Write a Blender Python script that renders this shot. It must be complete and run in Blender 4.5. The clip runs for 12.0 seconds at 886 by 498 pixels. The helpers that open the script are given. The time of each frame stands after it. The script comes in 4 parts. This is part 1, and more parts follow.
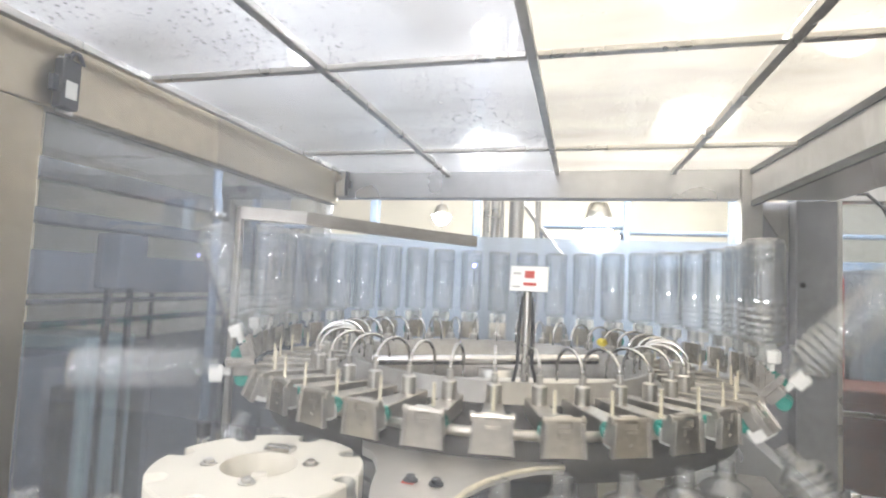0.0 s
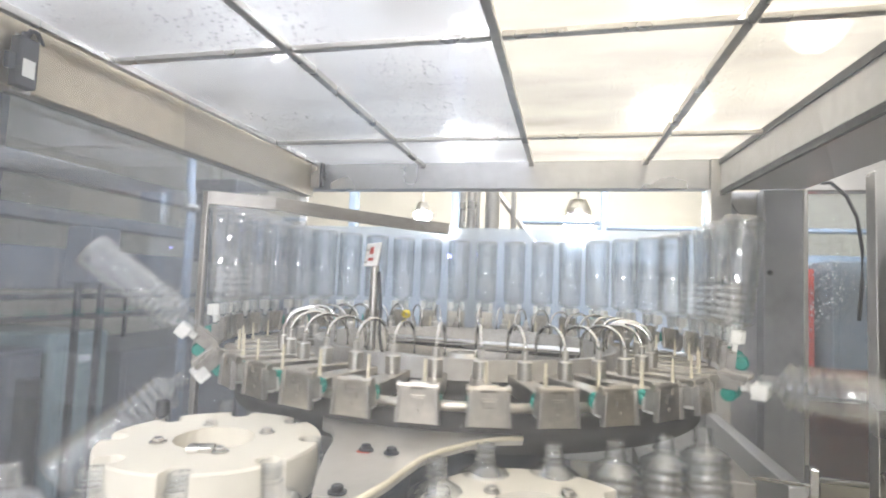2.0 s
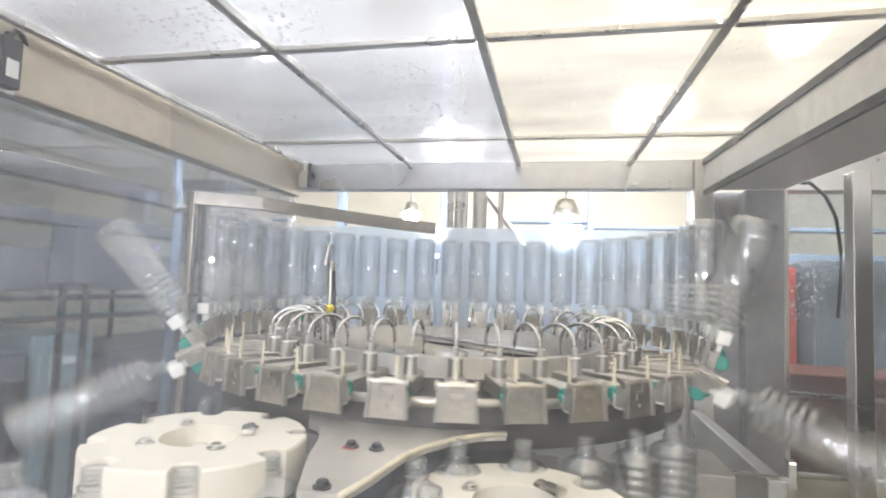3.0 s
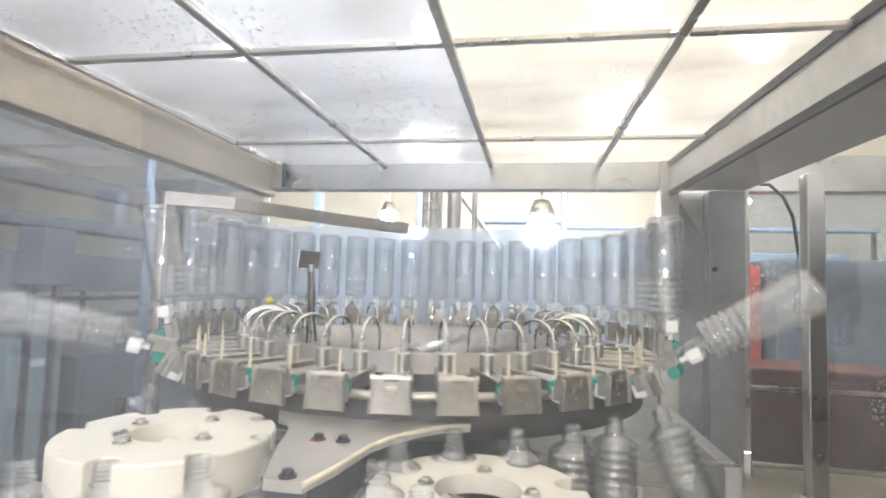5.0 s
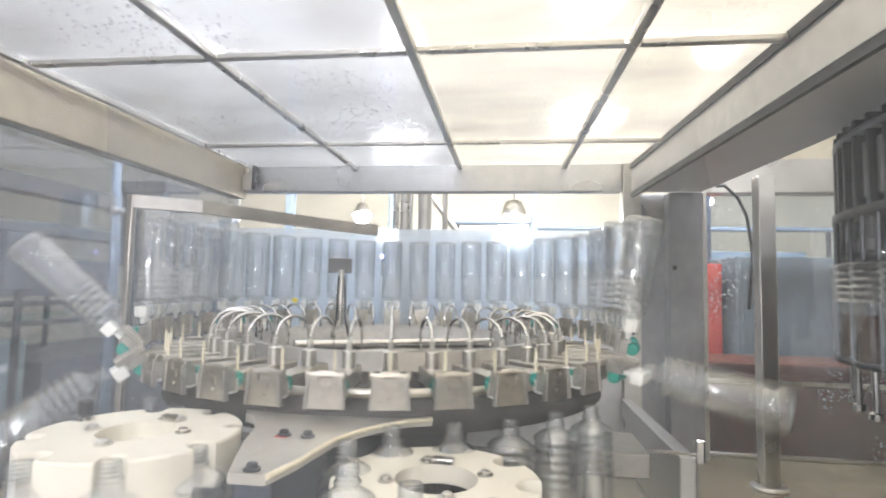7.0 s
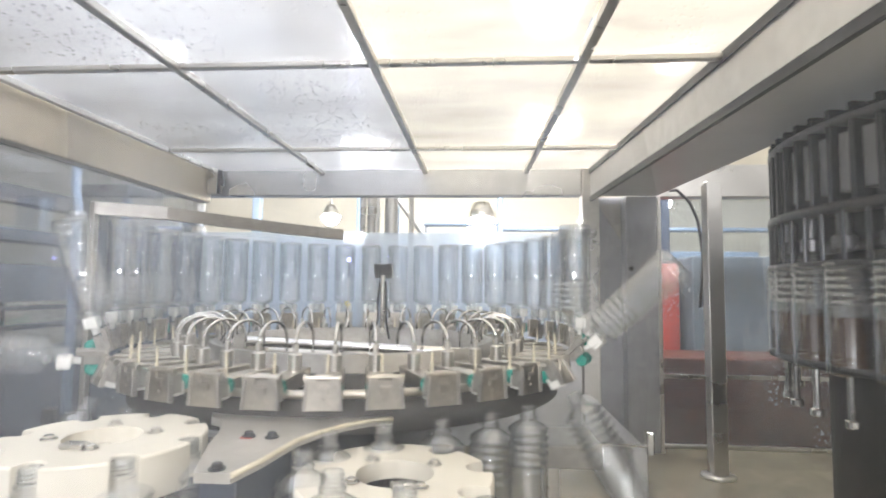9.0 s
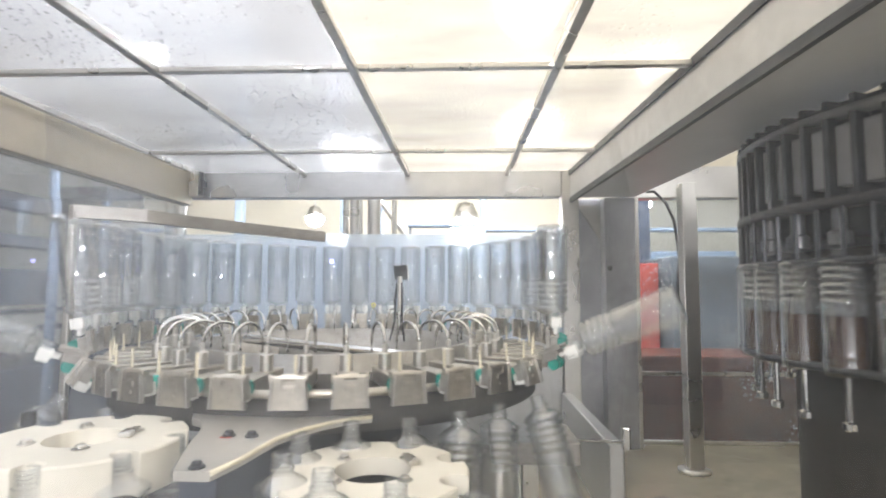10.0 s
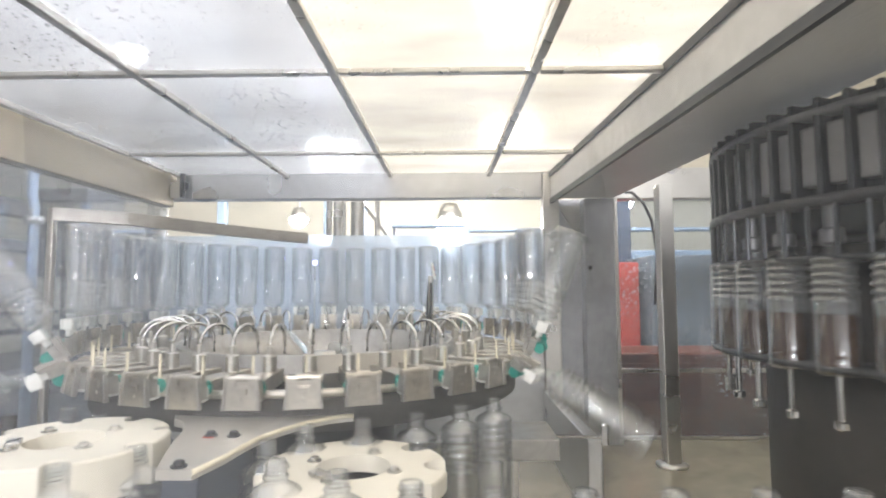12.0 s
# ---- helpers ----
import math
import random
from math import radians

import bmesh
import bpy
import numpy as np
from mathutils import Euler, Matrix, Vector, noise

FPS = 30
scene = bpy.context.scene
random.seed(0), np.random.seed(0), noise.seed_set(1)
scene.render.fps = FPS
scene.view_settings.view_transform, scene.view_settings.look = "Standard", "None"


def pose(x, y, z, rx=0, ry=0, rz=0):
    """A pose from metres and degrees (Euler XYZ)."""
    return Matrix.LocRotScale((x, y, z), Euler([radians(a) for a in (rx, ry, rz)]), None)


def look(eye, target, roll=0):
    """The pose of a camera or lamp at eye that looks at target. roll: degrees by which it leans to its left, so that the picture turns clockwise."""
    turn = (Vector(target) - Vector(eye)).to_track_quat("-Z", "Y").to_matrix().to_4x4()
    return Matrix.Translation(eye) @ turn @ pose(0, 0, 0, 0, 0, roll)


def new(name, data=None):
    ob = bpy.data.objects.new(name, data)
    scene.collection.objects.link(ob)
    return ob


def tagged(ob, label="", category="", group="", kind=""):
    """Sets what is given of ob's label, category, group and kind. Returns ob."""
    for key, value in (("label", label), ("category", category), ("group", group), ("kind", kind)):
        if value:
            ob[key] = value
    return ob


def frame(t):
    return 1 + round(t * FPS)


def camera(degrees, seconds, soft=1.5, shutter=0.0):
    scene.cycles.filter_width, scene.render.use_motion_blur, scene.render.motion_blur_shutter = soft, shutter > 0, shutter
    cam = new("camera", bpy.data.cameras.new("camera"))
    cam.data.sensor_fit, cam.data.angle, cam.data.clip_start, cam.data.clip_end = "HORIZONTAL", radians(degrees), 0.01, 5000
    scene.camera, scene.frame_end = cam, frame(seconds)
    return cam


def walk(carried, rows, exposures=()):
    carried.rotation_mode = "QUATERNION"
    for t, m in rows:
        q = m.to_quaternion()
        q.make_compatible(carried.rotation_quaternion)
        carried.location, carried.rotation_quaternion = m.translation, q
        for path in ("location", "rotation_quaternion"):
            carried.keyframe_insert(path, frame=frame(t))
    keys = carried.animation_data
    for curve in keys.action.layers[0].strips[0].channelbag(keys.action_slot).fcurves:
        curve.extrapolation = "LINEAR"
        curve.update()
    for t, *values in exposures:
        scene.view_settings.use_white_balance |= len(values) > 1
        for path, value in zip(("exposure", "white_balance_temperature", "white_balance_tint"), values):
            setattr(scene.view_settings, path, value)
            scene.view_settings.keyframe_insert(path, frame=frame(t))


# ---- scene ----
cam = camera(79.8, 12.0, soft=2.0, shutter=0.6)
PATH = [
    (0, (0.092, -0.81, 1.555), (-0.419, 1.12, 1.68), 2.6),
    (0.5, (0.101, -0.802, 1.541), (-0.403, 1.13, 1.665), 2.6),
    (1, (0.112, -0.795, 1.526), (-0.378, 1.14, 1.656), 2.5),
    (1.5, (0.121, -0.798, 1.522), (-0.349, 1.141, 1.65), 2.4),
    (2, (0.13, -0.799, 1.516), (-0.325, 1.144, 1.647), 2.3),
    (2.5, (0.136, -0.805, 1.514), (-0.299, 1.143, 1.647), 2.2),
    (3, (0.14, -0.809, 1.514), (-0.277, 1.143, 1.647), 2.1),
    (5, (0.166, -0.833, 1.511), (-0.174, 1.133, 1.647), 1.8),
    (5.5, (0.172, -0.838, 1.511), (-0.152, 1.131, 1.646), 1.7),
    (6, (0.178, -0.845, 1.511), (-0.125, 1.127, 1.646), 1.7),
    (6.5, (0.185, -0.853, 1.51), (-0.094, 1.122, 1.647), 1.5),
    (7, (0.194, -0.864, 1.511), (-0.056, 1.115, 1.651), 1.2),
    (7.5, (0.2, -0.874, 1.513), (-0.02, 1.108, 1.653), 1.1),
    (9.5, (0.227, -0.919, 1.52), (0.113, 1.072, 1.664), 0.4),
    (10, (0.235, -0.929, 1.519), (0.148, 1.064, 1.665), 0.2),
    (10.5, (0.239, -0.938, 1.521), (0.174, 1.056, 1.666), -0.0),
    (11, (0.241, -0.942, 1.52), (0.19, 1.052, 1.666), -0.1),
    (11.5, (0.245, -0.947, 1.52), (0.202, 1.047, 1.666), -0.1),
    (12, (0.247, -0.95, 1.52), (0.215, 1.044, 1.666), -0.2),
]
rows = [(t, look(e, g, r)) for t, e, g, r in PATH]
walk(cam, rows)

# ---- world and light ----
world = bpy.data.worlds.new("hall_air")
scene.world = world
world.use_nodes = True
wn = world.node_tree.nodes
wn["Background"].inputs[0].default_value = (0.60, 0.71, 0.90, 1)
wn["Background"].inputs[1].default_value = 0.65
scene.view_settings.exposure = 0.52


def area(name, x, y, z, sx, sy, watts, colour, target=None):
    d = bpy.data.lights.new(name, "AREA")
    d.shape, d.size, d.size_y, d.energy, d.color = "RECTANGLE", sx, sy, watts, colour
    ob = new(name, d)
    ob.matrix_world = look((x, y, z), target or (x, y + 0.001, 0))
    return ob


WARM, COOL, PLAIN = (1.0, 0.985, 0.96), (0.88, 0.94, 1.0), (0.99, 0.98, 1.0)
area("hall_lamp_and_fill", 0.70, 0.6, 3.3, 0.9, 2.4, 19, WARM)
area("hall_lamp_and_fill", 0.52, 1.98, 3.1, 0.20, 0.20, 5, PLAIN)
area("hall_lamp_and_fill", 1.60, 2.75, 3.1, 0.22, 0.22, 5, PLAIN)
area("hall_lamp_and_fill", -0.49, 2.35, 3.1, 0.22, 0.22, 8, COOL)
area("hall_lamp_and_fill", -1.85, 2.35, 3.1, 0.20, 0.20, 8, COOL)
area("hall_lamp_and_fill", -1.0, 0.3, 3.3, 0.7, 2.0, 14, COOL)
# Added fill, no seen source: one for the back wall, four behind the camera.
area("hall_lamp_and_fill", 0.3, 4.0, 3.8, 4.0, 1.2, 13, WARM)
area("hall_lamp_and_fill", 0.2, -2.4, 3.4, 2.4, 0.35, 240, PLAIN, (0.0, 0.2, 1.3))
area("hall_lamp_and_fill", -0.55, -3.4, 2.32, 0.6, 0.12, 20, PLAIN, (-0.1, 0.4, 1.4))
area("hall_lamp_and_fill", 0.35, -3.4, 2.32, 0.6, 0.12, 20, PLAIN, (-0.1, 0.4, 1.4))
area("hall_lamp_and_fill", 0.5, -5.2, 4.4, 6.0, 0.5, 400, PLAIN, (0.5, -6.4, 1.2))


# ---- materials ----
def material(name, colour, rough=0.5, metal=0.0, grain=(60, 0.15), stain=(4, 0.15), bump=0.02, stretch=(1, 1, 1)):
    m = bpy.data.materials.new(name)
    m.use_nodes = True
    n, l = m.node_tree.nodes, m.node_tree.links
    b = n["Principled BSDF"]
    b.inputs["Roughness"].default_value, b.inputs["Metallic"].default_value = rough, metal
    tc, mp = n.new("ShaderNodeTexCoord"), n.new("ShaderNodeMapping")
    mp.inputs["Scale"].default_value = stretch
    l.new(tc.outputs["Object"], mp.inputs["Vector"])
    fine, broad = n.new("ShaderNodeTexNoise"), n.new("ShaderNodeTexNoise")
    fine.inputs["Scale"].default_value, broad.inputs["Scale"].default_value = grain[0], stain[0]
    fine.inputs["Detail"].default_value, broad.inputs["Detail"].default_value = 3, 4
    l.new(mp.outputs[0], fine.inputs["Vector"])
    l.new(tc.outputs["Object"], broad.inputs["Vector"])
    cols = []
    for src, amount in ((fine, grain[1]), (broad, stain[1])):
        r = n.new("ShaderNodeMapRange")
        r.inputs["From Min"].default_value, r.inputs["From Max"].default_value = 0.3, 0.7
        r.inputs["To Min"].default_value, r.inputs["To Max"].default_value = 1 - amount, 1 + amount * 0.5
        l.new(src.outputs[0], r.inputs["Value"])
        cols.append(r)
    mul = n.new("ShaderNodeMath")
    mul.operation = "MULTIPLY"
    l.new(cols[0].outputs[0], mul.inputs[0])
    l.new(cols[1].outputs[0], mul.inputs[1])
    mix = n.new("ShaderNodeMix")
    mix.data_type, mix.blend_type = "RGBA", "MULTIPLY"
    mix.inputs[0].default_value = 1.0
    mix.inputs[6].default_value = (*colour, 1)
    l.new(mul.outputs[0], mix.inputs[7])
    l.new(mix.outputs[2], b.inputs["Base Color"])
    rr = n.new("ShaderNodeMapRange")
    rr.inputs["To Min"].default_value, rr.inputs["To Max"].default_value = max(rough - 0.1, 0.03), min(rough + 0.12, 1)
    l.new(broad.outputs[0], rr.inputs["Value"])
    l.new(rr.outputs[0], b.inputs["Roughness"])
    if bump:
        bp = n.new("ShaderNodeBump")
        bp.inputs["Strength"].default_value, bp.inputs["Distance"].default_value = bump * 5, 0.002
        l.new(fine.outputs[0], bp.inputs["Height"])
        l.new(bp.outputs[0], b.inputs["Normal"])
    return m


def glass(name, tint, clear, haze, rough=0.05, drops=0.0, blend=0.25, streak=0.0, gloss=0.03, where_at=(0.45, 0.62), halo=0.0, spread=0.25):
    """Thin clear plastic or pane: see-through, glossy at grazing angles, with a little milky haze."""
    m = bpy.data.materials.new(name)
    m.use_nodes = True
    n, l = m.node_tree.nodes, m.node_tree.links
    n.remove(n["Principled BSDF"])
    out = n["Material Output"]
    tr, tl, df, gl = (n.new(k) for k in ("ShaderNodeBsdfTransparent", "ShaderNodeBsdfTranslucent", "ShaderNodeBsdfDiffuse", "ShaderNodeBsdfGlossy"))
    tr.inputs[0].default_value = (*[c * clear for c in tint], 1)
    tl.inputs[0].default_value = df.inputs[0].default_value = (*tint, 1)
    gl.inputs["Roughness"].default_value = rough
    milky, hazy, face = n.new("ShaderNodeMixShader"), n.new("ShaderNodeMixShader"), n.new("ShaderNodeMixShader")
    milky.inputs[0].default_value = 0.3
    l.new(tl.outputs[0], milky.inputs[1])
    l.new(df.outputs[0], milky.inputs[2])
    hazy.inputs[0].default_value = haze
    l.new(tr.outputs[0], hazy.inputs[1])
    l.new(milky.outputs[0], hazy.inputs[2])
    lw = n.new("ShaderNodeLayerWeight")
    lw.inputs[0].default_value = blend
    sheen = n.new("ShaderNodeMath")
    sheen.operation = "MULTIPLY_ADD"
    sheen.inputs[1].default_value, sheen.inputs[2].default_value = 0.85, gloss
    l.new(lw.outputs["Facing"], sheen.inputs[0])
    l.new(sheen.outputs[0], face.inputs[0])
    l.new(hazy.outputs[0], face.inputs[1])
    l.new(gl.outputs[0], face.inputs[2])
    if drops:
        tc, vo, spots, ns = (n.new(k) for k in ("ShaderNodeTexCoord", "ShaderNodeTexVoronoi", "ShaderNodeMapRange", "ShaderNodeTexNoise"))
        vo.inputs["Scale"].default_value, ns.inputs["Scale"].default_value = 62, 2.2
        l.new(tc.outputs["Object"], vo.inputs["Vector"])
        l.new(tc.outputs["Object"], ns.inputs["Vector"])
        spots.inputs["From Min"].default_value, spots.inputs["From Max"].default_value = 0.32, 0.20
        l.new(vo.outputs["Distance"], spots.inputs["Value"])
        where = n.new("ShaderNodeMapRange")
        where.inputs["From Min"].default_value, where.inputs["From Max"].default_value = where_at
        l.new(ns.outputs[0], where.inputs["Value"])
        both = n.new("ShaderNodeMath")
        both.operation = "MULTIPLY"
        l.new(spots.outputs[0], both.inputs[0])
        l.new(where.outputs[0], both.inputs[1])
        bp = n.new("ShaderNodeBump")
        bp.inputs["Strength"].default_value, bp.inputs["Distance"].default_value = 1.0, 0.004
        l.new(both.outputs[0], bp.inputs["Height"])
        for s in (gl, tl, df):
            l.new(bp.outputs[0], s.inputs["Normal"])
        scaled = n.new("ShaderNodeMath")
        scaled.operation = "MULTIPLY_ADD"
        scaled.inputs[1].default_value, scaled.inputs[2].default_value = drops, haze
        l.new(both.outputs[0], scaled.inputs[0])
        mp, st, sm = n.new("ShaderNodeMapping"), n.new("ShaderNodeTexNoise"), n.new("ShaderNodeMath")
        mp.inputs["Scale"].default_value = (1.1, 3.0, 1)
        st.inputs["Scale"].default_value, st.inputs["Detail"].default_value = 1.6, 5
        l.new(tc.outputs["Object"], mp.inputs["Vector"])
        l.new(mp.outputs[0], st.inputs["Vector"])
        sm.operation = "MULTIPLY_ADD"
        sm.inputs[1].default_value = streak
        centred = n.new("ShaderNodeMath")
        centred.operation = "SUBTRACT"
        centred.inputs[1].default_value = 0.5
        l.new(st.outputs[0], centred.inputs[0])
        l.new(centred.outputs[0], sm.inputs[0])
        l.new(scaled.outputs[0], sm.inputs[2])
        sm.use_clamp = True
        l.new(sm.outputs[0], hazy.inputs[0])
        wet = n.new("ShaderNodeMath")
        wet.operation = "MULTIPLY_ADD"
        wet.inputs[1].default_value = drops * 0.4
        wet.use_clamp = True
        l.new(both.outputs[0], wet.inputs[0])
        l.new(sheen.outputs[0], wet.inputs[2])
        l.new(wet.outputs[0], face.inputs[0])
    # Rough refraction imitates the bloom round bright lamps.
    if halo:
        rf, veil = n.new("ShaderNodeBsdfRefraction"), n.new("ShaderNodeMixShader")
        rf.inputs["Color"].default_value = (*tint, 1)
        rf.inputs["Roughness"].default_value, rf.inputs["IOR"].default_value = spread, 1.3
        veil.inputs[0].default_value = halo
        l.new(tr.outputs[0], veil.inputs[1])
        l.new(rf.outputs[0], veil.inputs[2])
        l.new(veil.outputs[0], hazy.inputs[1])
    l.new(face.outputs[0], out.inputs[0])
    return m


def glow(name, colour, strength):
    m = bpy.data.materials.new(name)
    m.use_nodes = True
    b = m.node_tree.nodes["Principled BSDF"]
    b.inputs["Base Color"].default_value = (*colour, 1)
    b.inputs["Emission Color"].default_value = (*colour, 1)
    b.inputs["Emission Strength"].default_value = strength
    return m


STEEL = material("brushed_steel", (0.66, 0.64, 0.60), 0.28, 1.0, (40, 0.12), (5, 0.12), 0.01, (1, 1, 14))
SHEET = material("steel_sheet", (0.64, 0.64, 0.64), 0.30, 0.8, (30, 0.08), (3, 0.10), 0.006, (1, 14, 1))
BEIGE = material("warm_steel_beam", (0.52, 0.45, 0.335), 0.38, 1.0, (30, 0.08), (3, 0.12), 0.006, (14, 1, 1))
BEAMR = material("satin_steel_beam", (0.76, 0.76, 0.77), 0.45, 0.35, (30, 0.08), (3, 0.12), 0.006, (14, 1, 1))
DULL = material("dull_grey_steel", (0.42, 0.40, 0.37), 0.5, 0.9, (40, 0.12), (6, 0.2), 0.01)
SATIN = material("satin_cover_steel", (0.38, 0.38, 0.40), 0.35, 0.9, (30, 0.1), (5, 0.2), 0.006)
WETGREY = material("wet_grey_deck", (0.20, 0.185, 0.16), 0.22, 0.2, (25, 0.15), (3, 0.3), 0.01)
HAZEBLUE = material("slate_blue_haze", (0.15, 0.19, 0.26), 0.45, 0.1, (20, 0.1), (2, 0.25), 0.0)
COVER = material("dull_cover_steel", (0.26, 0.26, 0.28), 0.38, 0.9, (30, 0.1), (5, 0.2), 0.006)
STEELBLUE = material("blue_grey_paint", (0.30, 0.38, 0.48), 0.45, 0.2, (20, 0.1), (3, 0.2), 0.0)
CHROME = material("chrome", (0.78, 0.77, 0.75), 0.12, 1.0, (60, 0.05), (6, 0.06), 0.0)
DARK = material("dark_wet_steel", (0.065, 0.07, 0.08), 0.35, 0.7, (30, 0.2), (4, 0.3), 0.02)
CAST = material("cast_arm_metal", (0.55, 0.515, 0.455), 0.32, 1.0, (70, 0.15), (9, 0.18), 0.03)
WHITE = material("white_plastic", (0.76, 0.72, 0.62), 0.45, 0.0, (45, 0.04), (7, 0.08), 0.01)
JAW = material("white_jaw_plastic", (0.82, 0.82, 0.79), 0.4, 0.0, (50, 0.05), (10, 0.1), 0.0)
TEAL = material("teal_plastic", (0.02, 0.30, 0.24), 0.4, 0.0, (40, 0.1), (10, 0.1), 0.0)
CREAM = material("cream_pin_plastic", (0.72, 0.66, 0.50), 0.5, 0.0, (40, 0.1), (10, 0.1), 0.0)
BLACK = material("black_plastic", (0.03, 0.03, 0.035), 0.45, 0.0, (40, 0.2), (10, 0.2), 0.0)
RED = material("red_paint", (0.50, 0.05, 0.03), 0.45, 0.0, (30, 0.1), (5, 0.2), 0.0)
YELLOW = material("yellow_tape", (0.75, 0.60, 0.05), 0.5, 0.0, (30, 0.1), (5, 0.1), 0.0)
BLUE = material("blue_paint", (0.05, 0.14, 0.42), 0.45, 0.0, (30, 0.1), (5, 0.2), 0.0)
TAN = material("wet_tan_deck", (0.36, 0.32, 0.23), 0.22, 0.25, (25, 0.15), (3, 0.3), 0.01)
RUST = material("brown_machine_panel", (0.13, 0.032, 0.013), 0.4, 0.1, (20, 0.2), (3, 0.4), 0.01)
WALLP = material("pale_hall_wall", (0.78, 0.72, 0.58), 0.7, 0.0, (14, 0.05), (1.5, 0.12), 0.01)
GREYWALL = material("pale_grey_bounce_wall", (0.68, 0.70, 0.73), 0.7, 0.0, (14, 0.05), (1.5, 0.12), 0.01)
NAVY = material("dark_blue_hall", (0.035, 0.05, 0.085), 0.5, 0.0, (8, 0.25), (1.5, 0.4), 0.01)
PALE = material("pale_machine_paint", (0.10, 0.108, 0.125), 0.4, 0.0, (14, 0.06), (2, 0.2), 0.0)
MINT = material("mint_panel_paint", (0.22, 0.29, 0.29), 0.35, 0.0, (14, 0.06), (2, 0.2), 0.0)
CONCRETE = material("hall_floor_concrete", (0.085, 0.08, 0.075), 0.4, 0.0, (10, 0.2), (1.2, 0.3), 0.01)
# Near-black base: shade in pit, wheel holes and filler core put into colour.
PIT = material("dark_recess_shade", (0.05, 0.045, 0.04), 0.6, 0.0, (30, 0.2), (6, 0.3), 0.02)
COLA = material("brown_drink", (0.05, 0.018, 0.008), 0.15, 0.0, (20, 0.1), (5, 0.1), 0.0)
PET = glass("clear_bottle_plastic", (0.96, 0.98, 1.0), 0.99, 0.06, 0.07, blend=0.24, gloss=0.15)
PANE = glass("misted_side_pane", (0.80, 0.84, 0.91), 0.90, 0.02, 0.02, 0.20)
HAZEPANE = glass("hazy_back_pane", (0.90, 0.95, 1.0), 0.95, 0.16, 0.06, 0.1, streak=0.3, halo=0.35, spread=0.3)
WETPANE = glass("wet_pane", (0.88, 0.92, 0.96), 0.88, 0.025, 0.04, 0.4)
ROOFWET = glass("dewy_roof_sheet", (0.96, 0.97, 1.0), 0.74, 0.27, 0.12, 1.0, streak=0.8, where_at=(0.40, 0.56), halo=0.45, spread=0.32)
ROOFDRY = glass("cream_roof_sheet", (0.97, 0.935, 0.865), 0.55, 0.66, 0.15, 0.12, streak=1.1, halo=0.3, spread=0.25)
LAMP = glow("lamp_glow", (0.95, 0.97, 1.0), 100)
PLATE = material("satin_plate_steel", (0.52, 0.495, 0.45), 0.36, 0.45, (40, 0.10), (6, 0.16), 0.008)
RING = material("worn_ring_steel", (0.44, 0.42, 0.39), 0.36, 0.75, (40, 0.12), (7, 0.2), 0.01)
FROST = material("frosted_blue_grey_panel", (0.13, 0.145, 0.155), 0.5, 0.0, (18, 0.2), (3, 0.35), 0.0)
LAMPBLUE = glow("violet_indicator_glow", (0.35, 0.35, 1.0), 8)


# ---- mesh helpers ----
def link(name, bm, mat, parent=None, label=""):
    for e in bm.edges:
        if len(e.link_faces) == 2 and e.calc_face_angle(0) > 0.6:
            e.smooth = False
    me = bpy.data.meshes.new(name)
    bm.to_mesh(me)
    bm.free()
    me.materials.append(mat)
    ob = new(name, me)
    if parent:
        ob.parent = parent
    if label:
        ob["label"] = label
    return ob


def part(name, bm, mat, parent, label=""):
    return link(name, bm, mat, parent, label)


def box(bm, x0, y0, z0, x1, y1, z1, bevel=0.0, m=None):
    vs = [bm.verts.new((x, y, z)) for z in (z0, z1) for y in (y0, y1) for x in (x0, x1)]
    fs = [bm.faces.new([vs[i] for i in f]) for f in ((0, 2, 3, 1), (4, 5, 7, 6), (0, 1, 5, 4), (2, 6, 7, 3), (0, 4, 6, 2), (1, 3, 7, 5))]
    if bevel:
        es = list({e for f in fs for e in f.edges})
        out = bmesh.ops.bevel(bm, geom=es, offset=bevel, segments=2, affect="EDGES", profile=0.5)
        vs = list({v for f in out["faces"] for v in f.verts} | {v for v in vs if v.is_valid})
    if m:
        bmesh.ops.transform(bm, matrix=m, verts=[v for v in vs if v.is_valid])
    return bm


def lathe(bm, profile, n=24, m=None, close=True):
    """Turn (radius, z) pairs round the z axis."""
    rings = []
    for r, z in profile:
        if r < 1e-6:
            rings.append([bm.verts.new((0, 0, z))])
        else:
            rings.append([bm.verts.new((r * math.cos(2 * math.pi * i / n), r * math.sin(2 * math.pi * i / n), z)) for i in range(n)])
    for a, b in zip(rings, rings[1:]):
        for i in range(n):
            j = (i + 1) % n
            if len(a) == 1 and len(b) == 1:
                continue
            f = bm.faces.new([a[0], b[j], b[i]]) if len(a) == 1 else bm.faces.new([a[i], a[j], b[0]]) if len(b) == 1 else bm.faces.new([a[i], a[j], b[j], b[i]])
            f.smooth = True
    if m:
        bmesh.ops.transform(bm, matrix=m, verts=[v for r in rings for v in r])
    return bm


def rod(bm, a, b, r, n=12, bevel=True):
    a, b = Vector(a), Vector(b)
    h = (b - a).length
    m = Matrix.Translation(a) @ (b - a).to_track_quat("Z", "Y").to_matrix().to_4x4()
    e = min(r * 0.2, h * 0.2)
    return lathe(bm, [(0, 0), (r - e, 0), (r, e), (r, h - e), (r - e, h), (0, h)], n, m)


